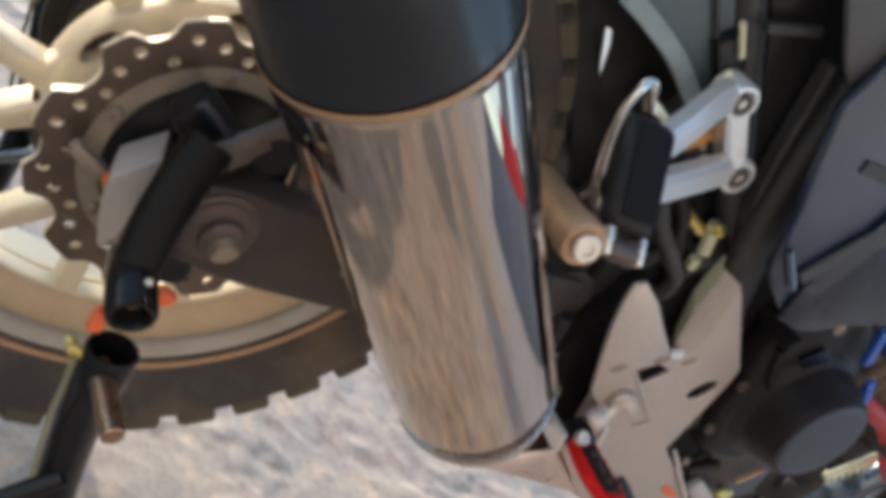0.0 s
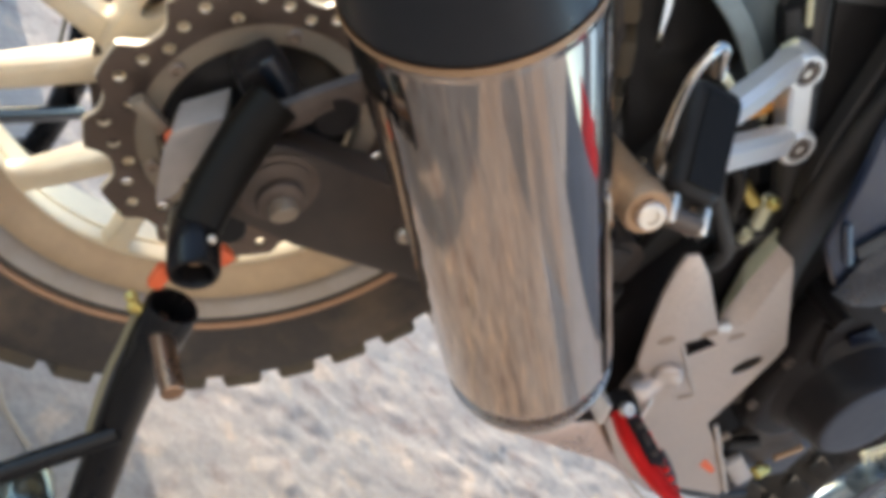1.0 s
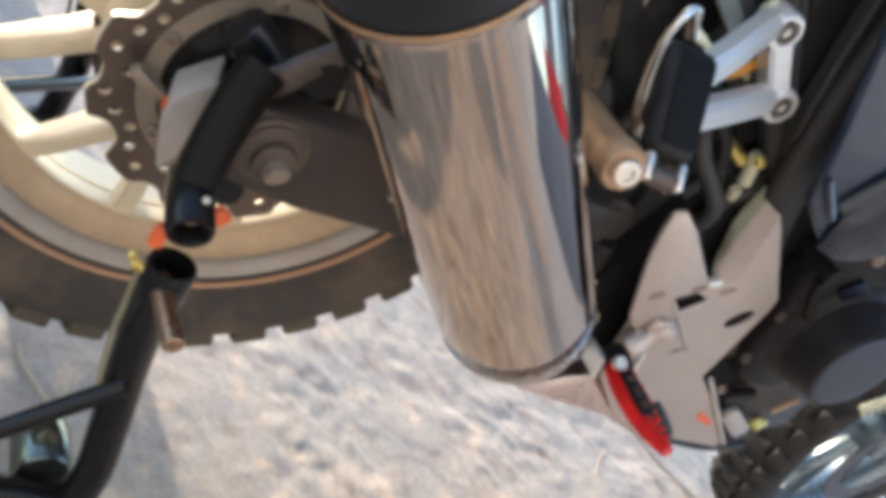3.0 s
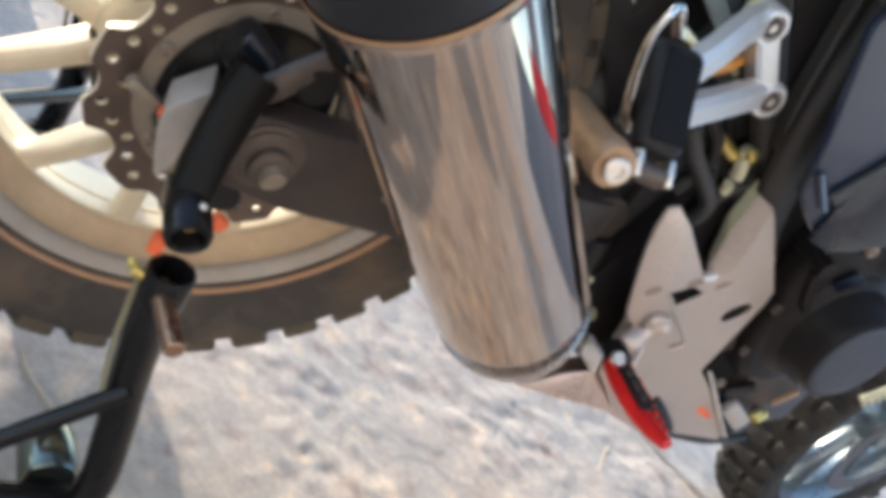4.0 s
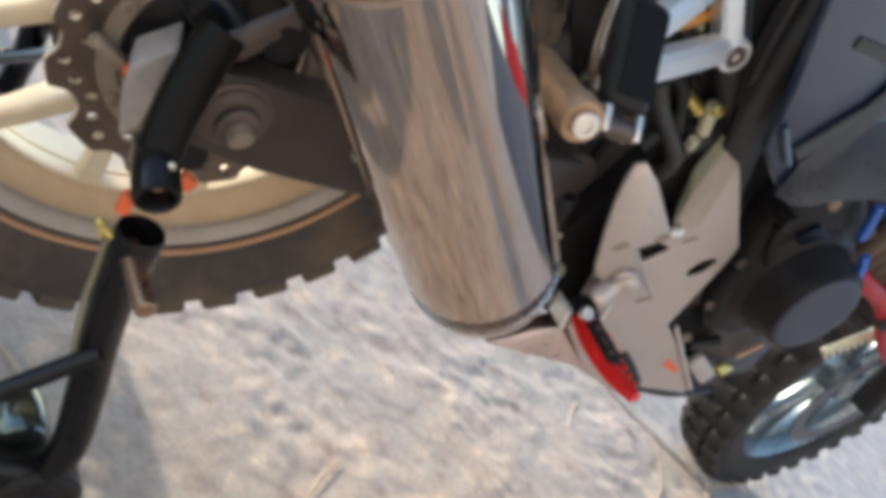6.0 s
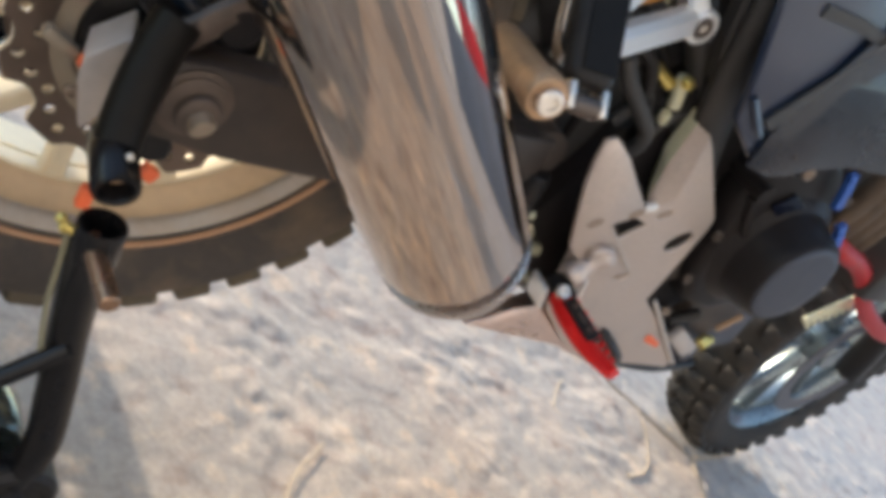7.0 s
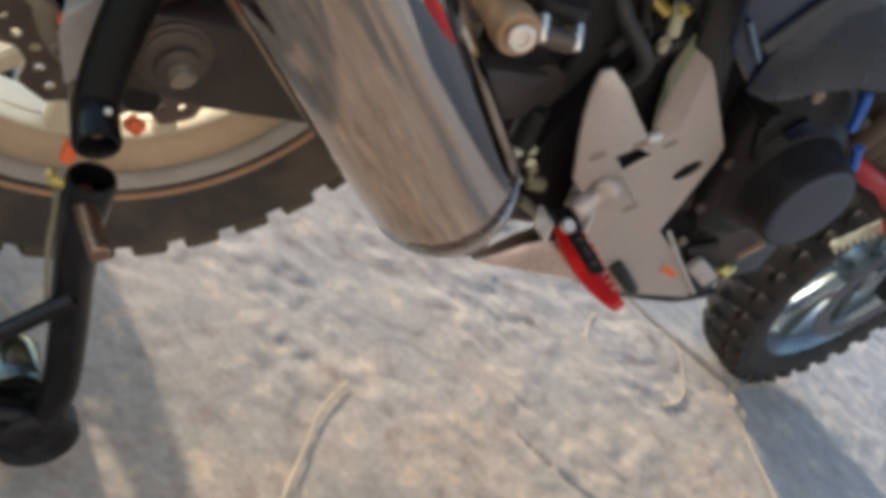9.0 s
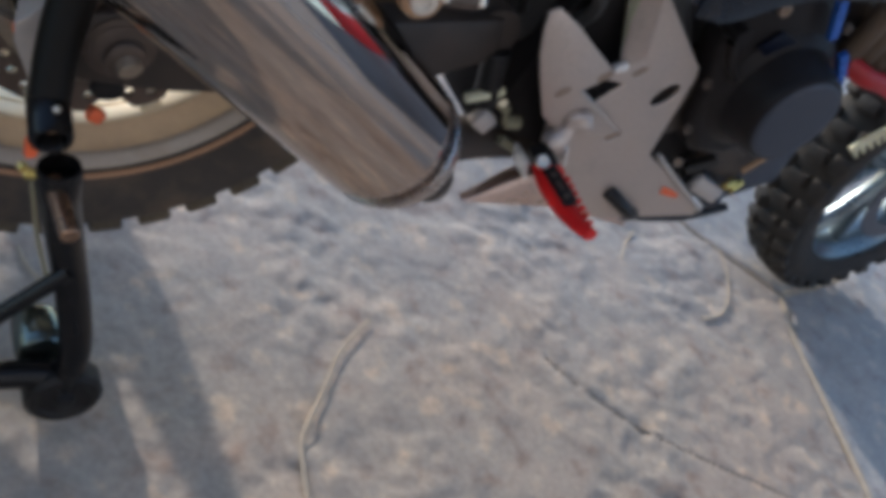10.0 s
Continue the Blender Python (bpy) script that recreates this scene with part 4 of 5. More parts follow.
def engine():
    part("engine_case", slab([(0.42, 0.33), (0.44, 0.60), (0.60, 0.66), (0.80, 0.68), (0.90, 0.58), (0.93, 0.36), (0.86, 0.29), (0.60, 0.28)], 0.20, lambda u, v, w: (u, -0.095 + w, v), edge=0.02), ENGINE, bike, "dark cast engine case")
    cover = part("clutch_cover", slab([(0.630, 0.490), (0.600, 0.540), (0.594, 0.590), (0.612, 0.628), (0.650, 0.645), (0.700, 0.634), (0.748, 0.604), (0.786, 0.556), (0.798, 0.498), (0.782, 0.440), (0.738, 0.404), (0.686, 0.400), (0.648, 0.436)], 0.048,
                                      lambda u, v, w: (u, -0.098 - w, v), edge=0.012, segments=3), ENGINE, bike, "black clutch cover")
    c = Vector((0.722, -0.10, 0.507))
    drum = part("cover_drum", lathe([(0.088, 0.030), (0.086, 0.044), (0.078, 0.050), (0.070, 0.056), (0.063, 0.086), (0.0615, 0.094), (0.0585, 0.098), (0.052, 0.0985), (0.0, 0.0985)], c, Y, 56), ENGINE, cover, "black stepped drum of the cover")
    part("cover_face", lathe([(0.0, 0.0975), (0.0555, 0.0975), (0.0555, 0.0995), (0.054, 0.1005), (0.046, 0.1010), (0.0, 0.1012)], c, Y, 48), COVER_FACE, drum, "slate grey round cover face")
    for x, y, z in ((0.603, -0.150, 0.564), (0.621, -0.158, 0.608)):
        hex_bolt((x, y, z), Y, 0.0075, DULL_BOLT, cover, "cover_bolt", 0.006)
        part("bolt_boss", lathe([(0.0, 0.0), (0.012, 0.0), (0.0105, 0.060), (0.0, 0.060)], (x, -0.098, z), Y, 20), ENGINE, cover)
    for x, z in ((0.629, 0.493), (0.655, 0.430)):
        hex_bolt((x, -0.137, z), Y, 0.0070, DARK_BOLT, cover, "cover_bolt", 0.006)
    part("cover_rib", bar([(0.604, -0.148, 0.552), (0.622, -0.150, 0.530), (0.646, -0.150, 0.512)], 0.004, 0.006, Y), ENGINE, cover)
    for x, z in ((0.690, 0.640), (0.752, 0.606), (0.790, 0.552)):
        hex_bolt((x, -0.146, z), Y, 0.0065, DARK_BOLT, cover, "cover_bolt")
    part("rear_case_cover", block((0.60, -0.108, 0.43), (0.16, 0.03, 0.10), 0.012, (0, -25, 0)), BROWN_CASE, bike)
    for x, z in ((0.650, 0.490), (0.677, 0.424), (0.705, 0.370)):
        hex_bolt((x, -0.123, z), Y, 0.0065, DULL_BOLT, bike, "case_bolt")
    # Navy patch stands in for the dark blue reflection on the cover.
    part("cover_reflection", slab([(0.640, 0.556), (0.658, 0.581), (0.706, 0.572), (0.700, 0.551), (0.672, 0.545)], 0.005, lambda u, v, w: (u, -0.1475 - w, v), edge=0.002), NAVY_REFLECTION, cover, "dark blue reflection painted on the cover")
    part("side_panel", slab([(0.740, 0.368), (0.776, 0.418), (0.868, 0.406), (0.838, 0.347)], 0.012, lambda u, v, w: (u, -0.105 - w, v), edge=0.003), BROWN_CASE, bike, "brown dusted engine side panel")
    part("lip_block", block((0.788, -0.128, 0.338), (0.066, 0.014, 0.025), 0.005, (0, 17, 0)), GUARD, bike, "pale grey end block")
    for p, q, r in (((0.820, -0.128, 0.345), (0.838, -0.122, 0.352), 0.005), ((0.838, -0.126, 0.340), (0.855, -0.120, 0.352), 0.006), ((0.815, -0.126, 0.335), (0.825, -0.122, 0.328), 0.005)):
        part("hose_fitting", rod(p, q, r), BRASS, bike, "yellow zinc hose fitting")
    part("drain_strip", bar([(0.826, -0.128, 0.374), (0.851, -0.126, 0.405)], 0.0035, 0.003, Y), RUST, bike, "brown rusty strip")
    part("stop_pin", rod((0.732, -0.122, 0.358), (0.762, -0.128, 0.386), 0.008), BLACK, bike, "short black stop pin")
    for pts in ([(0.694, -0.158, 0.636), (0.706, -0.160, 0.618), (0.722, -0.160, 0.596)], [(0.752, -0.166, 0.585), (0.768, -0.170, 0.566), (0.780, -0.172, 0.545)]):
        part("blue_clip", bar(pts, 0.006, 0.004, Y), BLUE, cover, "bright blue clip")
    sump = part("sump_guard", slab([(0.60, 0.345), (0.98, 0.40), (1.0, 0.33), (0.92, 0.28), (0.70, 0.27)], 0.16, lambda u, v, w: (u, -0.08 + w, v), edge=0.01), COVER_FACE, bike, "grey sump guard")
    part("drain_fitting", rod((0.79, -0.10, 0.335), (0.835, -0.12, 0.315), 0.016), COVER_FACE, sump)
    for k in range(4):
        x = 0.838 + 0.030 * k
        part("header_pipe", tube([(x - 0.012, -0.100, 0.72), (x, -0.112, 0.66), (x + 0.008, -0.114, 0.61), (x + 0.030, -0.100, 0.55)], 0.0145, 14), HEADER, bike, "brown dusted exhaust header pipe")
    # Pale toothed bar added to draw the front disc's sunlit edge.
    comb = part("lit_disc_teeth", tube([(1.050, -0.10, 0.424), (1.076, -0.10, 0.456), (1.104, -0.10, 0.490)], 0.0050, 10), ZINC, bike, "pale teeth drawn for the sunlit edge of the front disc")
    for k in range(7):
        f = (k + 0.5) / 7
        part("tooth", rod((1.050 + 0.054 * f, -0.10, 0.424 + 0.066 * f), (1.068 + 0.054 * f, -0.102, 0.412 + 0.066 * f), 0.0050, 8, r2=0.003), ZINC, comb)
    part("radiator", block((1.00, 0.02, 0.68), (0.07, 0.34, 0.34), 0.01, (0, -12, 0)), INNER, bike, "black radiator ahead of the engine")
    # red guard bar ahead of the engine
    guard = part("crash_guard", tube([(0.862, -0.112, 0.552), (0.890, -0.13, 0.549), (0.950, -0.13, 0.545), (1.004, -0.13, 0.530), (1.060, -0.13, 0.504), (1.134, -0.13, 0.484), (1.226, -0.13, 0.475), (1.32, -0.125, 0.50), (1.40, -0.11, 0.56)], 0.0135, 12, 8, 0.7, (0, 1, 0)), GUARD_RED, bike, "red curved crash guard")
    part("guard_clamp", block((1.065, -0.130, 0.540), (0.04, 0.03, 0.03), 0.006, (0, 20, 0)), BLACK, guard)
    hex_bolt((1.19, -0.136, 0.500), Y, 0.012, BOLT, guard, "guard_bolt")
    # hoses and fittings above the plate
    for pts, r, m in (([(0.30, -0.09, 0.60), (0.37, -0.10, 0.60), (0.405, -0.10, 0.57), (0.40, -0.10, 0.53)], 0.008, BLACK_RUBBER), ([(0.33, -0.07, 0.63), (0.42, -0.08, 0.60), (0.46, -0.08, 0.54)], 0.007, BLACK_RUBBER),
                      ([(0.30, -0.08, 0.55), (0.36, -0.09, 0.53), (0.39, -0.08, 0.49)], 0.006, BLACK_RUBBER),
                      ([(0.345, -0.105, 0.590), (0.370, -0.108, 0.572), (0.413, -0.110, 0.554), (0.441, -0.108, 0.540), (0.450, -0.104, 0.520), (0.446, -0.09, 0.49)], 0.0085, INNER),
                      ([(0.385, -0.09, 0.585), (0.410, -0.094, 0.577), (0.436, -0.094, 0.560), (0.45, -0.09, 0.53)], 0.0024, INNER),
                      ([(0.470, -0.095, 0.615), (0.476, -0.100, 0.585), (0.462, -0.100, 0.560), (0.455, -0.095, 0.52)], 0.0055, SPAR)):
        part("hose", tube(pts, r, 10), m, bike)
    part("hose_fitting", rod((0.352, -0.100, 0.606), (0.392, -0.100, 0.594), 0.0058), STRAP, bike, "dull olive pipe end")
    part("hose_fitting", rod((0.388, -0.100, 0.595), (0.424, -0.100, 0.589), 0.0066), BRASS, bike, "yellow zinc pipe nut")
    part("hose_fitting", rod((0.430, -0.102, 0.603), (0.4517, -0.101, 0.5742), 0.0072), ZINC, bike, "pale yellow-green zinc fitting")
    part("hose_fitting", lathe([(0, -0.007), (0.005, -0.0055), (0.0072, 0), (0.005, 0.0055), (0, 0.007)], (0.432, -0.108, 0.601), Y, 16), BRASS, bike)
    part("hose_fitting", rod((0.447, -0.104, 0.566), (0.455, -0.100, 0.556), 0.006), ZINC, bike)
    for p, q, r in (((0.355, -0.10, 0.641), (0.349, -0.104, 0.634), 0.0065), ((0.340, -0.10, 0.622), (0.345, -0.104, 0.624), 0.004), ((0.322, -0.10, 0.654), (0.340, -0.10, 0.646), 0.0035)):
        part("hose_fitting", rod(p, q, r), ZINC, bike)
    # rear brake cylinder and linkage between can and plate
    part("brake_cylinder", rod((0.40, -0.10, 0.385), (0.375, -0.10, 0.45), 0.014), BLACK, bike, "black rear brake cylinder")
    part("linkage_bar", bar([(0.3634, -0.112, 0.394), (0.385, -0.110, 0.401), (0.4055, -0.108, 0.4088)], 0.0045, 0.004, Y), ZINC, bike, "pale zinc brake linkage bar")
    part("linkage_block", block((0.400, -0.112, 0.371), (0.026, 0.014, 0.022), 0.003, (0, 25, 0)), GUARD, bike, "dull grey linkage block")
    for p, q, r in (((0.440, -0.110, 0.349), (0.474, -0.110, 0.338), 0.006), ((0.478, -0.060, 0.384), (0.494, -0.056, 0.391), 0.008), ((0.430, -0.110, 0.372), (0.448, -0.112, 0.376), 0.0075), ((0.418, -0.105, 0.392), (0.428, -0.106, 0.384), 0.006)):
        part("linkage_bolt", rod(p, q, r), STRAP, bike)


engine()


def body_panels():
    side = [(0.34, 0.86), (0.333, 0.745), (0.39, 0.665), (0.425, 0.612), (0.478, 0.592), (0.508, 0.594), (0.530, 0.606), (0.556, 0.626), (0.598, 0.649), (0.680, 0.672), (1.00, 0.725), (1.00, 0.765), (0.80, 0.80), (0.62, 0.85), (0.50, 0.92)]
    pan = part("side_fairing", slab(side, 0.012, lambda u, v, w: (u, -0.160 - w - 0.06 * max(0.0, u - 0.34) ** 0.7 + 0.05 * max(0.0, v - 0.72), v), edge=0.004), FAIRING, bike, "dark blue-grey side fairing panel")
    part("front_panel", slab([(0.470, 0.735), (0.464, 0.622), (0.475, 0.586), (0.508, 0.588), (0.530, 0.600), (0.554, 0.620), (0.594, 0.643), (0.676, 0.666), (0.99, 0.720), (0.99, 0.755), (0.78, 0.785), (0.60, 0.775)], 0.004, lambda u, v, w: (u, -0.1735 - w - 0.06 * max(0.0, u - 0.34) ** 0.7 + 0.05 * max(0.0, v - 0.72), v), edge=0.001), SLATE, pan, "matt slate front panel")
    part("fairing_groove", bar([(0.399, -0.179, 0.726), (0.440, -0.184, 0.737), (0.480, -0.187, 0.742)], 0.0060, 0.002, Y), INNER, pan, "dark panel joint")
    part("fairing_groove", bar([(0.4529, -0.1885, 0.626), (0.4649, -0.1895, 0.6637), (0.4843, -0.190, 0.7172), (0.492, -0.190, 0.760)], 0.0085, 0.002, Y), INNER, pan, "dark panel joint")
    part("fairing_lip", tube([(0.4102, -0.186, 0.6377), (0.432, -0.188, 0.626), (0.4543, -0.190, 0.6146)], 0.0035, 8), FAIRING, pan)
    cover = [(0.15, 0.90), (0.20, 0.80), (0.33, 0.715), (0.44, 0.625), (0.47, 0.560), (0.56, 0.50), (0.62, 0.52), (0.55, 0.66), (0.40, 0.90)]
    part("side_cover", slab(cover, 0.010, lambda u, v, w: (u, -0.095 - w, v), edge=0.003), BLACK, bike, "black plastic side cover")
    part("frame_spar", tube([(0.33, -0.135, 0.86), (0.372, -0.142, 0.762), (0.405, -0.138, 0.694), (0.447, -0.128, 0.636), (0.510, -0.112, 0.575), (0.59, -0.10, 0.50)], 0.024, 16, 6, 0.6, (0, 1, 0)), SPAR, bike, "charcoal frame spar")
    part("frame_backbone", tube([(0.42, 0.0, 0.80), (0.75, 0.0, 0.86), (1.10, 0.0, 0.90), (1.30, 0.03, 0.915)], 0.045, 16, 6, 0.8), INNER, bike, "black frame backbone")
    part("fork_yoke", block((1.318, 0.068, 0.915), (0.06, 0.24, 0.05), 0.012, (0, 22, -5)), BLACK, bike, "black fork yoke")
    part("seat_base", block((0.30, 0.0, 0.86), (0.62, 0.24, 0.07), 0.02), INNER, bike)
    part("inner_core", block((0.44, 0.0, 0.62), (0.20, 0.14, 0.36), 0.02), INNER, bike)
    part("shock_absorber", rod((0.30, 0.0, 0.45), (0.36, 0.0, 0.72), 0.030), INNER, bike)


body_panels()


def front_wheel():
    C = Vector((1.563, 0.070, 0.324))
    d = radians(-5.4)
    n = Vector((-math.sin(d), -math.cos(d), 0))  # outwards
    tyre = part("front_tyre", lathe([(0.238, -0.045), (0.25, -0.050), (0.275, -0.056), (0.295, -0.054), (0.306, -0.045), (0.312, -0.02), (0.314, 0), (0.312, 0.02), (0.306, 0.045), (0.295, 0.054), (0.275, 0.056), (0.25, 0.050), (0.238, 0.045)], C, n, 96), DARK_TYRE, bike, "black block-tread front tyre")
    a_, u, w = frame_of(n)
    base = Matrix.Translation(C) @ Matrix((u, a_, w)).transposed().to_4x4()
    k_lug = None
    c_lug = None
    for k in range(36):
        turn = base @ Matrix.Rotation(2 * math.pi * k / 36, 4, "Y")
        if c_lug is None:
            c_lug = part("tread_block", block((0.010, 0, -0.318), (0.026, 0.040, 0.018), 0.004, (0, 0, 14)), DARK_TYRE, tyre)
            c_lug.matrix_basis = turn
        else:
            again("tread_block", c_lug, tyre, turn)
        for s in (-1, 1):
            m = turn @ (Matrix.Rotation(math.pi, 4, "Z") if s > 0 else Matrix.Identity(4))
            if k_lug is None:
                k_lug = part("tread_block", block((0, -0.040, -0.306), (0.030, 0.032, 0.030), 0.005, (-26, 0, 6)), DARK_TYRE, tyre)
                k_lug.matrix_basis = m
            else:
                again("tread_block", k_lug, tyre, m)
    rim = part("front_rim", lathe([(0.250, -0.042), (0.250, -0.036), (0.238, -0.034), (0.230, 0.0), (0.238, 0.034), (0.250, 0.036), (0.250, 0.042), (0.242, 0.043), (0.224, 0.030), (0.214, 0.0), (0.224, -0.030), (0.242, -0.043)], C, n, 96, closed=True), FRONT_RIM, bike, "steel-blue front rim")
    part("hub", lathe([(0, 0.05), (0.035, 0.05), (0.045, 0.03), (0.045, -0.03), (0.035, -0.05), (0, -0.05)], C, n, 32), FRONT_RIM, rim)
    for k in range(5):
        th = radians(10 + 72 * k)
        for s in (-1, 1):
            e = u * math.cos(th) + w * math.sin(th)
            e2 = u * math.cos(th + s * 0.28) + w * math.sin(th + s * 0.28)
            part("spoke", tube([C + e * 0.035, C + e * 0.10 + (e2 - e) * 0.03, C + e2 * 0.222], 0.013, 10, 5, 1.2, tuple(n)), FRONT_RIM, rim)
    for s in (-1, 1):
        side = n * 0.085 * s
        part("fork_leg", tube([C + side, C + side + Vector((-0.24, 0, 0.60))], 0.027, 18), BLACK, bike)
    part("brake_disc", lathe([(0.148, 0.062), (0.148, 0.066), (0.115, 0.066), (0.115, 0.062)], C, n, 64, closed=True), SUMP, bike)
    part("front_mudguard", tube([C + Vector((-0.22, 0, 0.29)), C + Vector((-0.08, 0, 0.355)), C + Vector((0.10, 0, 0.355)), C + Vector((0.28, 0, 0.25))], 0.075, 14, 8, 0.16), FAIRING, bike)


front_wheel()

# ---- paddock stand ----
stand = thing("paddock_stand", "gloss black rear paddock stand under the swingarm", "motorcycle stand")


def stand_side(s):
    """s: -1 the near side, 1 the far side."""
    s = s * (1.45 if s > 0 else 1.0)
    y = 0.235 * s
    post = part("post", tube([(-0.023, 0.197 * s, 0.294), (-0.012, 0.190 * s, 0.260), (0.009, 0.187 * s, 0.200), (0.025, 0.196 * s, 0.150), (0.037, 0.208 * s, 0.100), (0.040, 0.206 * s, 0.050)], 0.0172, 20, 8, ends=(0.98, 0.84)), STAND, stand)
    part("post_socket", lathe([(0.0, 0.0), (0.0165, 0.0), (0.0176, 0.003), (0.0176, 0.027), (0.0165, 0.030), (0.0142, 0.030), (0.0132, 0.004), (0.0, 0.003)], (-0.022, 0.197 * s, 0.290), (-0.24, -0.03 * s, 0.97), 28), STAND, post, "black clamp socket")
    part("adapter_pin", rod((-0.030, 0.195 * s, 0.303), (-0.025, 0.253 * s, 0.301), 0.0075), PIN, post, "bare steel adapter pin")
    wing = part("wing_bolt", rod((-0.050, 0.190 * s, 0.306), (-0.036, 0.196 * s, 0.303), 0.0036), BRASS, post, "yellow zinc wing bolt")
    for dx, dz in ((-0.004, 0.005), (0.002, -0.002)):
        part("wing", lathe([(0, -0.004), (0.003, -0.003), (0.0042, 0), (0.003, 0.003), (0, 0.004)], (-0.050 + dx, 0.192 * s, 0.306 + dz), Y, 12), BRASS, wing)
    part("strap", bar([(-0.046, 0.196 * s, 0.302), (-0.038, 0.196 * s, 0.275), (-0.029, 0.194 * s, 0.245), (-0.018, 0.194 * s, 0.215), (-0.006, 0.196 * s, 0.185)], 0.0019, 0.001, Y), STRAP, post, "pale olive plastic strap")
    # black bracket with a hollow sleeve that carries the swingarm
    br = part("support_bracket", tube([(-0.040, 0.140 * s, 0.452), (-0.044, 0.150 * s, 0.428), (-0.047, 0.166 * s, 0.398), (-0.048, 0.184 * s, 0.370)], 0.0155, 18, 6, ends=(1.1, 1.0)), BRACKET, stand, "black bent support bracket")
    part("sleeve", lathe([(0.0, 0.010), (0.0095, 0.010), (0.0105, 0.046), (0.0118, 0.048), (0.0148, 0.048), (0.0160, 0.045), (0.0160, 0.004), (0.0145, 0.0), (0.0, 0.0)], (-0.048, 0.170 * s, 0.372), (0, s, -0.22), 30), STAND, br, "open black sleeve")
    part("sleeve_core", rod((-0.048, 0.180 * s, 0.371), (-0.048, 0.207 * s, 0.3655), 0.0068), RUST, br)
    # a small bright ball on top of the sleeve
    part("bright_dot", lathe([(0, -0.0030), (0.0022, -0.0018), (0.0030, 0), (0.0022, 0.0018), (0, 0.0030)], (-0.0478, 0.205 * s, 0.3820), Y, 14), BOLT, br, "small bright dot on the sleeve")
    part("pad", block((-0.056, 0.203 * s, 0.342), (0.010, 0.009, 0.018), 0.003, (0, -8, 0)), ORANGE, br, "orange plastic pad")
    part("pad", block((-0.003, 0.160 * s, 0.345), (0.014, 0.010, 0.012), 0.003, (0, 20, 0)), ORANGE, br, "orange plastic pad")
    # roller
    wheel = part("roller", lathe([(0.0, -0.015), (0.032, -0.015), (0.0365, -0.010), (0.0365, 0.010), (0.032, 0.015), (0.026, 0.015), (0.023, 0.012), (0.010, 0.012), (0.008, 0.016), (0.0, 0.016)], (0.042, 0.206 * s, 0.0360), (0, s, 0), 40), BLACK_RUBBER, stand, "black plastic stand roller")
    part("hub_cap", lathe([(0, 0), (0.009, 0), (0.008, 0.005), (0, 0.006)], (0.042, 0.221 * s, 0.036), (0, s, 0), 20), BLACK, wheel)
    boss = part("axle_boss", lathe([(0.0, -0.022), (0.021, -0.022), (0.024, -0.018), (0.024, 0.018), (0.021, 0.022), (0.0, 0.022)], (0.021, 0.158 * s, 0.058), (0, s, 0), 36), BOSS, stand, "dark plated axle boss")
    part("axle_bolt", rod((0.040, 0.165 * s, 0.036), (0.042, 0.195 * s, 0.036), 0.006), BOLT, boss)
    part("foot_tube", tube([(0.040, y * 0.86, 0.055), (0.0, y * 0.86, 0.056), (-0.05, y * 0.85, 0.056), (-0.26, y * 0.82, 0.09), (-0.40, y * 0.75, 0.150)], 0.0140, 18, 8), STAND, stand)
    if s < 0:
        part("brace", tube([(0.0076, -0.199, 0.2015), (-0.0072, -0.200, 0.1812), (-0.0665, -0.200, 0.100), (-0.093, -0.200, 0.066)], 0.0078, 14, 8), STAND, stand)
    else:
        bar_ = part("brace", tube([(0.040, 0.27, 0.150), (-0.035, 0.185, 0.170), (-0.11, 0.10, 0.190)], 0.0080, 14, 8), STAND, stand)
        part("end_plug", rod((-0.092, 0.120, 0.186), (-0.128, 0.080, 0.196), 0.0105), RUST, bar_, "brown end plug")


for s_ in (-1, 1):
    stand_side(s_)
part("cross_tube", tube([(-0.40, -0.176, 0.150), (-0.43, 0, 0.155), (-0.40, 0.255, 0.150)], 0.0165, 18, 8), STAND, stand)
part("handle", tube([(-0.43, 0, 0.155), (-0.60, 0, 0.20), (-0.72, 0, 0.24)], 0.015, 16, 8), STAND, stand)

# ---- an unseen low wall, added beyond the motorcycle to shade the ground ----
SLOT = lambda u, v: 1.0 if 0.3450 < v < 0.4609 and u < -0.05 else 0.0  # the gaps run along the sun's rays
# End profile and holes are cut to give the shade edge and sun patches.
w_ = part("wall_shadow_caster", slab([(-4.9, -0.01), (-0.020, -0.01), (-0.018, 0.3175), (-0.016, 0.3490), (-0.006, 0.3880), (-0.007, 0.4195), (-0.020, 0.4543), (-0.028, 0.5720), (-4.9, 0.5720)], 0.10,
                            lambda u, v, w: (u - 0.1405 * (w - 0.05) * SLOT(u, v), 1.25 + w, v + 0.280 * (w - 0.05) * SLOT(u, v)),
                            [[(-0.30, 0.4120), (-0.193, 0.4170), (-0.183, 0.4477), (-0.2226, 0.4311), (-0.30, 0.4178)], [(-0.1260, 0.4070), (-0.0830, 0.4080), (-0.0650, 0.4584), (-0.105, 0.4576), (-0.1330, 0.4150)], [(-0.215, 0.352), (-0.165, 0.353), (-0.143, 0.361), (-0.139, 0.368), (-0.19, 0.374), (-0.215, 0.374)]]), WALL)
tagged(w_, "unseen slotted wall added to shape the shade under the motorcycle", "wall", kind="structure")
# Never in view: added to bounce light and be mirrored in the muffler.
h_ = part("wall_behind_viewer", block((-2.4, -4.3, 2.6), (12.0, 0.25, 5.22), 0.015), UNSEEN_WALL)
tagged(h_, "unseen pale grey wall added behind the viewer for bounce and reflections", "wall", kind="structure")

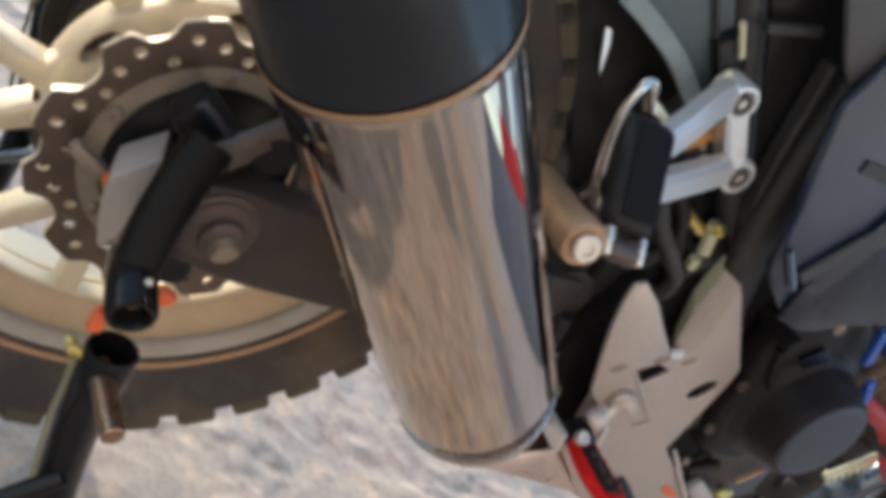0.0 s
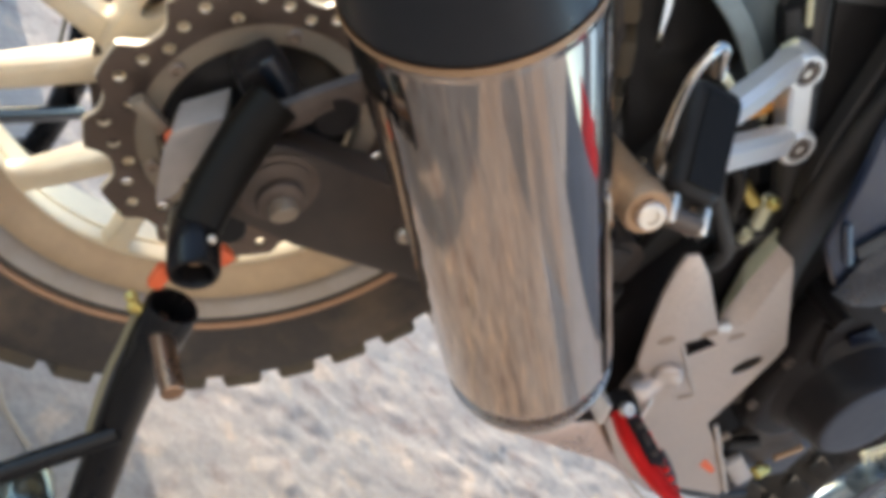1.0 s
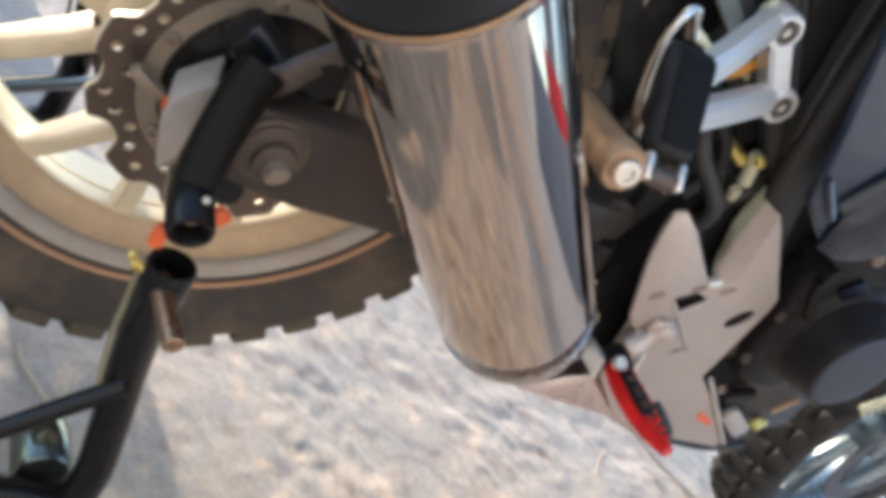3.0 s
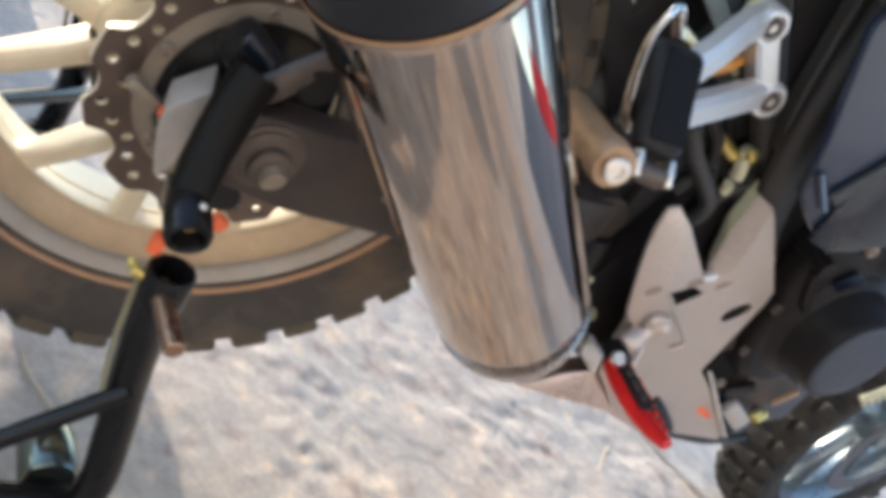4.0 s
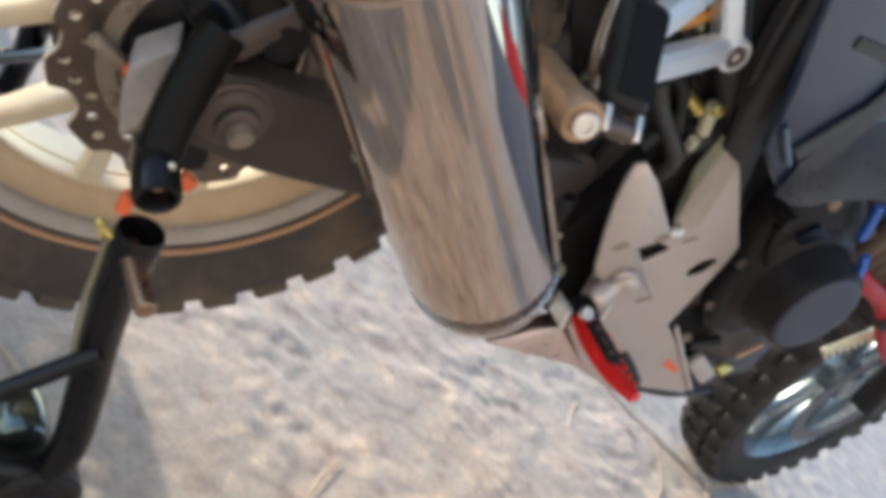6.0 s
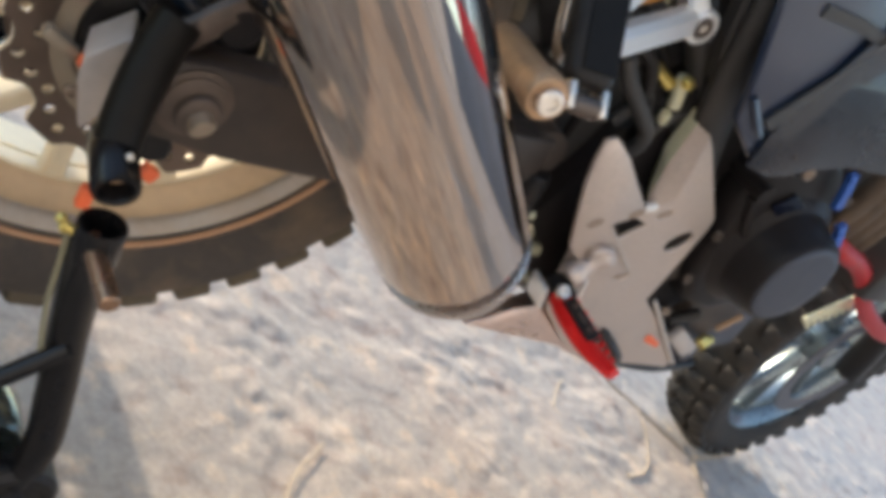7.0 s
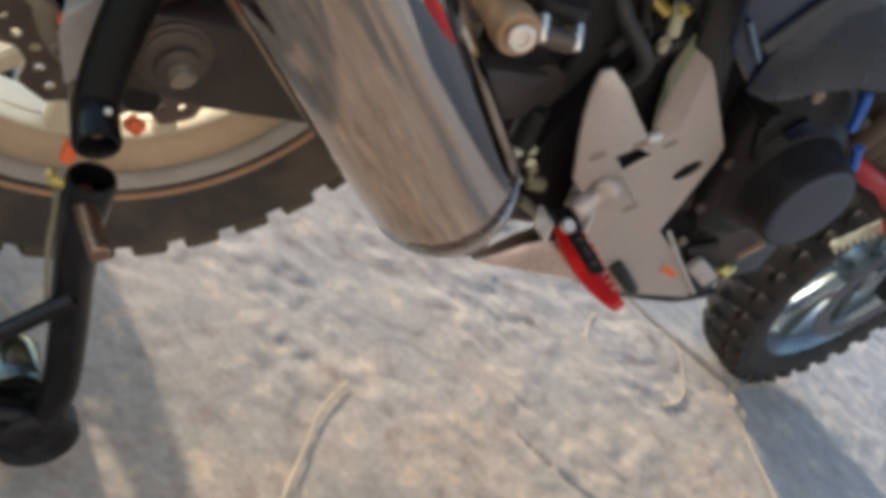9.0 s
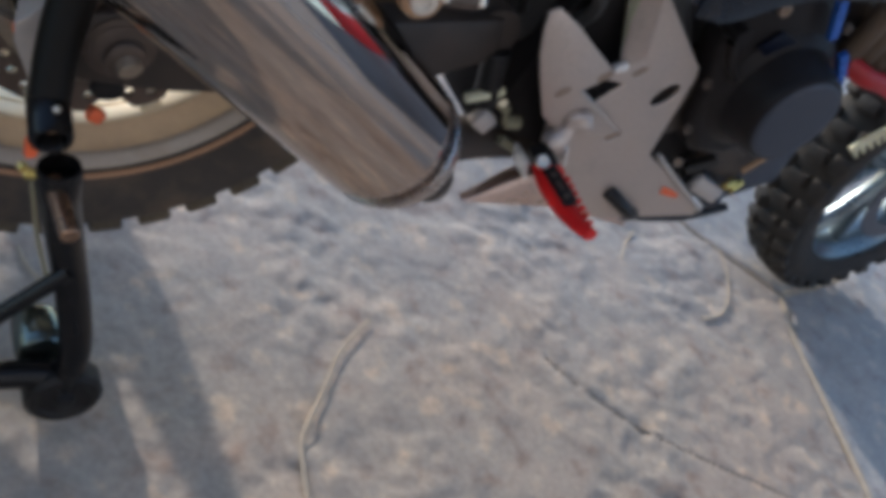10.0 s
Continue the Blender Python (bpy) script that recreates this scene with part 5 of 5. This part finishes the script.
# Two walls and a pillar, out of view, added to shape the muffler's reflections.
e_ = part("wall_end", block((7.0, 0.75, 0.61), (0.2, 6.48, 1.24), 0.015), END_WALL)
tagged(e_, "unseen dark grey-blue wall added ahead for the muffler's reflections", "wall", kind="structure")
t_ = part("wall_tall", block((7.0, -7.2, 0.92), (0.2, 9.4, 1.86), 0.015), UNSEEN_WALL)
tagged(t_, "unseen tall pale grey wall added for the muffler's reflections", "wall", kind="structure")
p_ = part("wall_pillar", block((7.35, -0.42, 1.40), (0.5, 0.95, 2.82), 0.015), END_WALL)
tagged(p_, "unseen dark grey-blue pillar added to darken the muffler's reflections", "wall", kind="structure")
# Unseen red panel, added only so the muffler mirrors a red streak.
f_ = thing("red_reflection_panel", "unseen red panel added for the red streak in the muffler", "fence", (7.0, -0.20, 1.23))
part("panel", slab([(-1.00, 0.0), (1.10, 0.0), (1.10, 0.40), (-1.00, 0.48)], 0.02, lambda u, v, w: (w - 0.01, u, v), edge=0.004), STREAK_RED, f_)
for y_ in (-0.95, 0.05, 1.05):
    part("post", block((0.035, y_, 0.20), (0.05, 0.05, 0.40), 0.005), STREAK_RED, f_)

# ---- dried mortar dribbles on the stones ----
for pts in ([(0.462, -0.085), (0.40, -0.135), (0.370, -0.175), (0.338, -0.216), (0.305, -0.26), (0.294, -0.30), (0.288, -0.34)],
            [(1.352, 0.125), (1.354, 0.100), (1.340, 0.060), (1.305, 0.010), (1.268, -0.030), (1.222, -0.058), (1.165, -0.068)],
            [(1.130, 0.138), (1.100, 0.116), (1.070, 0.090), (1.045, 0.062)],
            [(0.034, 0.012), (0.038, -0.012), (0.048, -0.032), (0.062, -0.054)]):
    d_ = part("mortar_dribble", tube([(x, y, 0.0014) for x, y in pts], 0.0036, 8, 6, 0.36, ends=(0.6, 1.1)), MORTAR)
    tagged(d_, "pale dried mortar dribble on the paving stone", "mortar")

for pts in ([(1.462, 0.0), (1.40, -0.12), (1.367, -0.227), (1.299, -0.437), (1.25, -0.52)], [(1.462, 0.0), (1.60, 0.025), (1.75, 0.061)]):
    d_ = part("joint_mortar", tube([(x + 0.004, y, -0.0022) for x, y in pts], 0.0085, 8, 6, 0.30), MORTAR)
    tagged(d_, "sandy mortar filling the joint between paving stones", "mortar")

for pts, r_ in ((JOINTS[0], 0.0038), ([(1.24, 0.36), (1.304, 0.177), (1.462, 0.0)], 0.0100)):
    d_ = part("joint_mortar", tube([(x + 0.001, y, -0.0030) for x, y in pts], r_, 8, 6, 0.40), JOINT_DIRT)
    tagged(d_, "brown dirt in the fine joint of the paving", "mortar")

# ---- paving stones ----
build_paving()
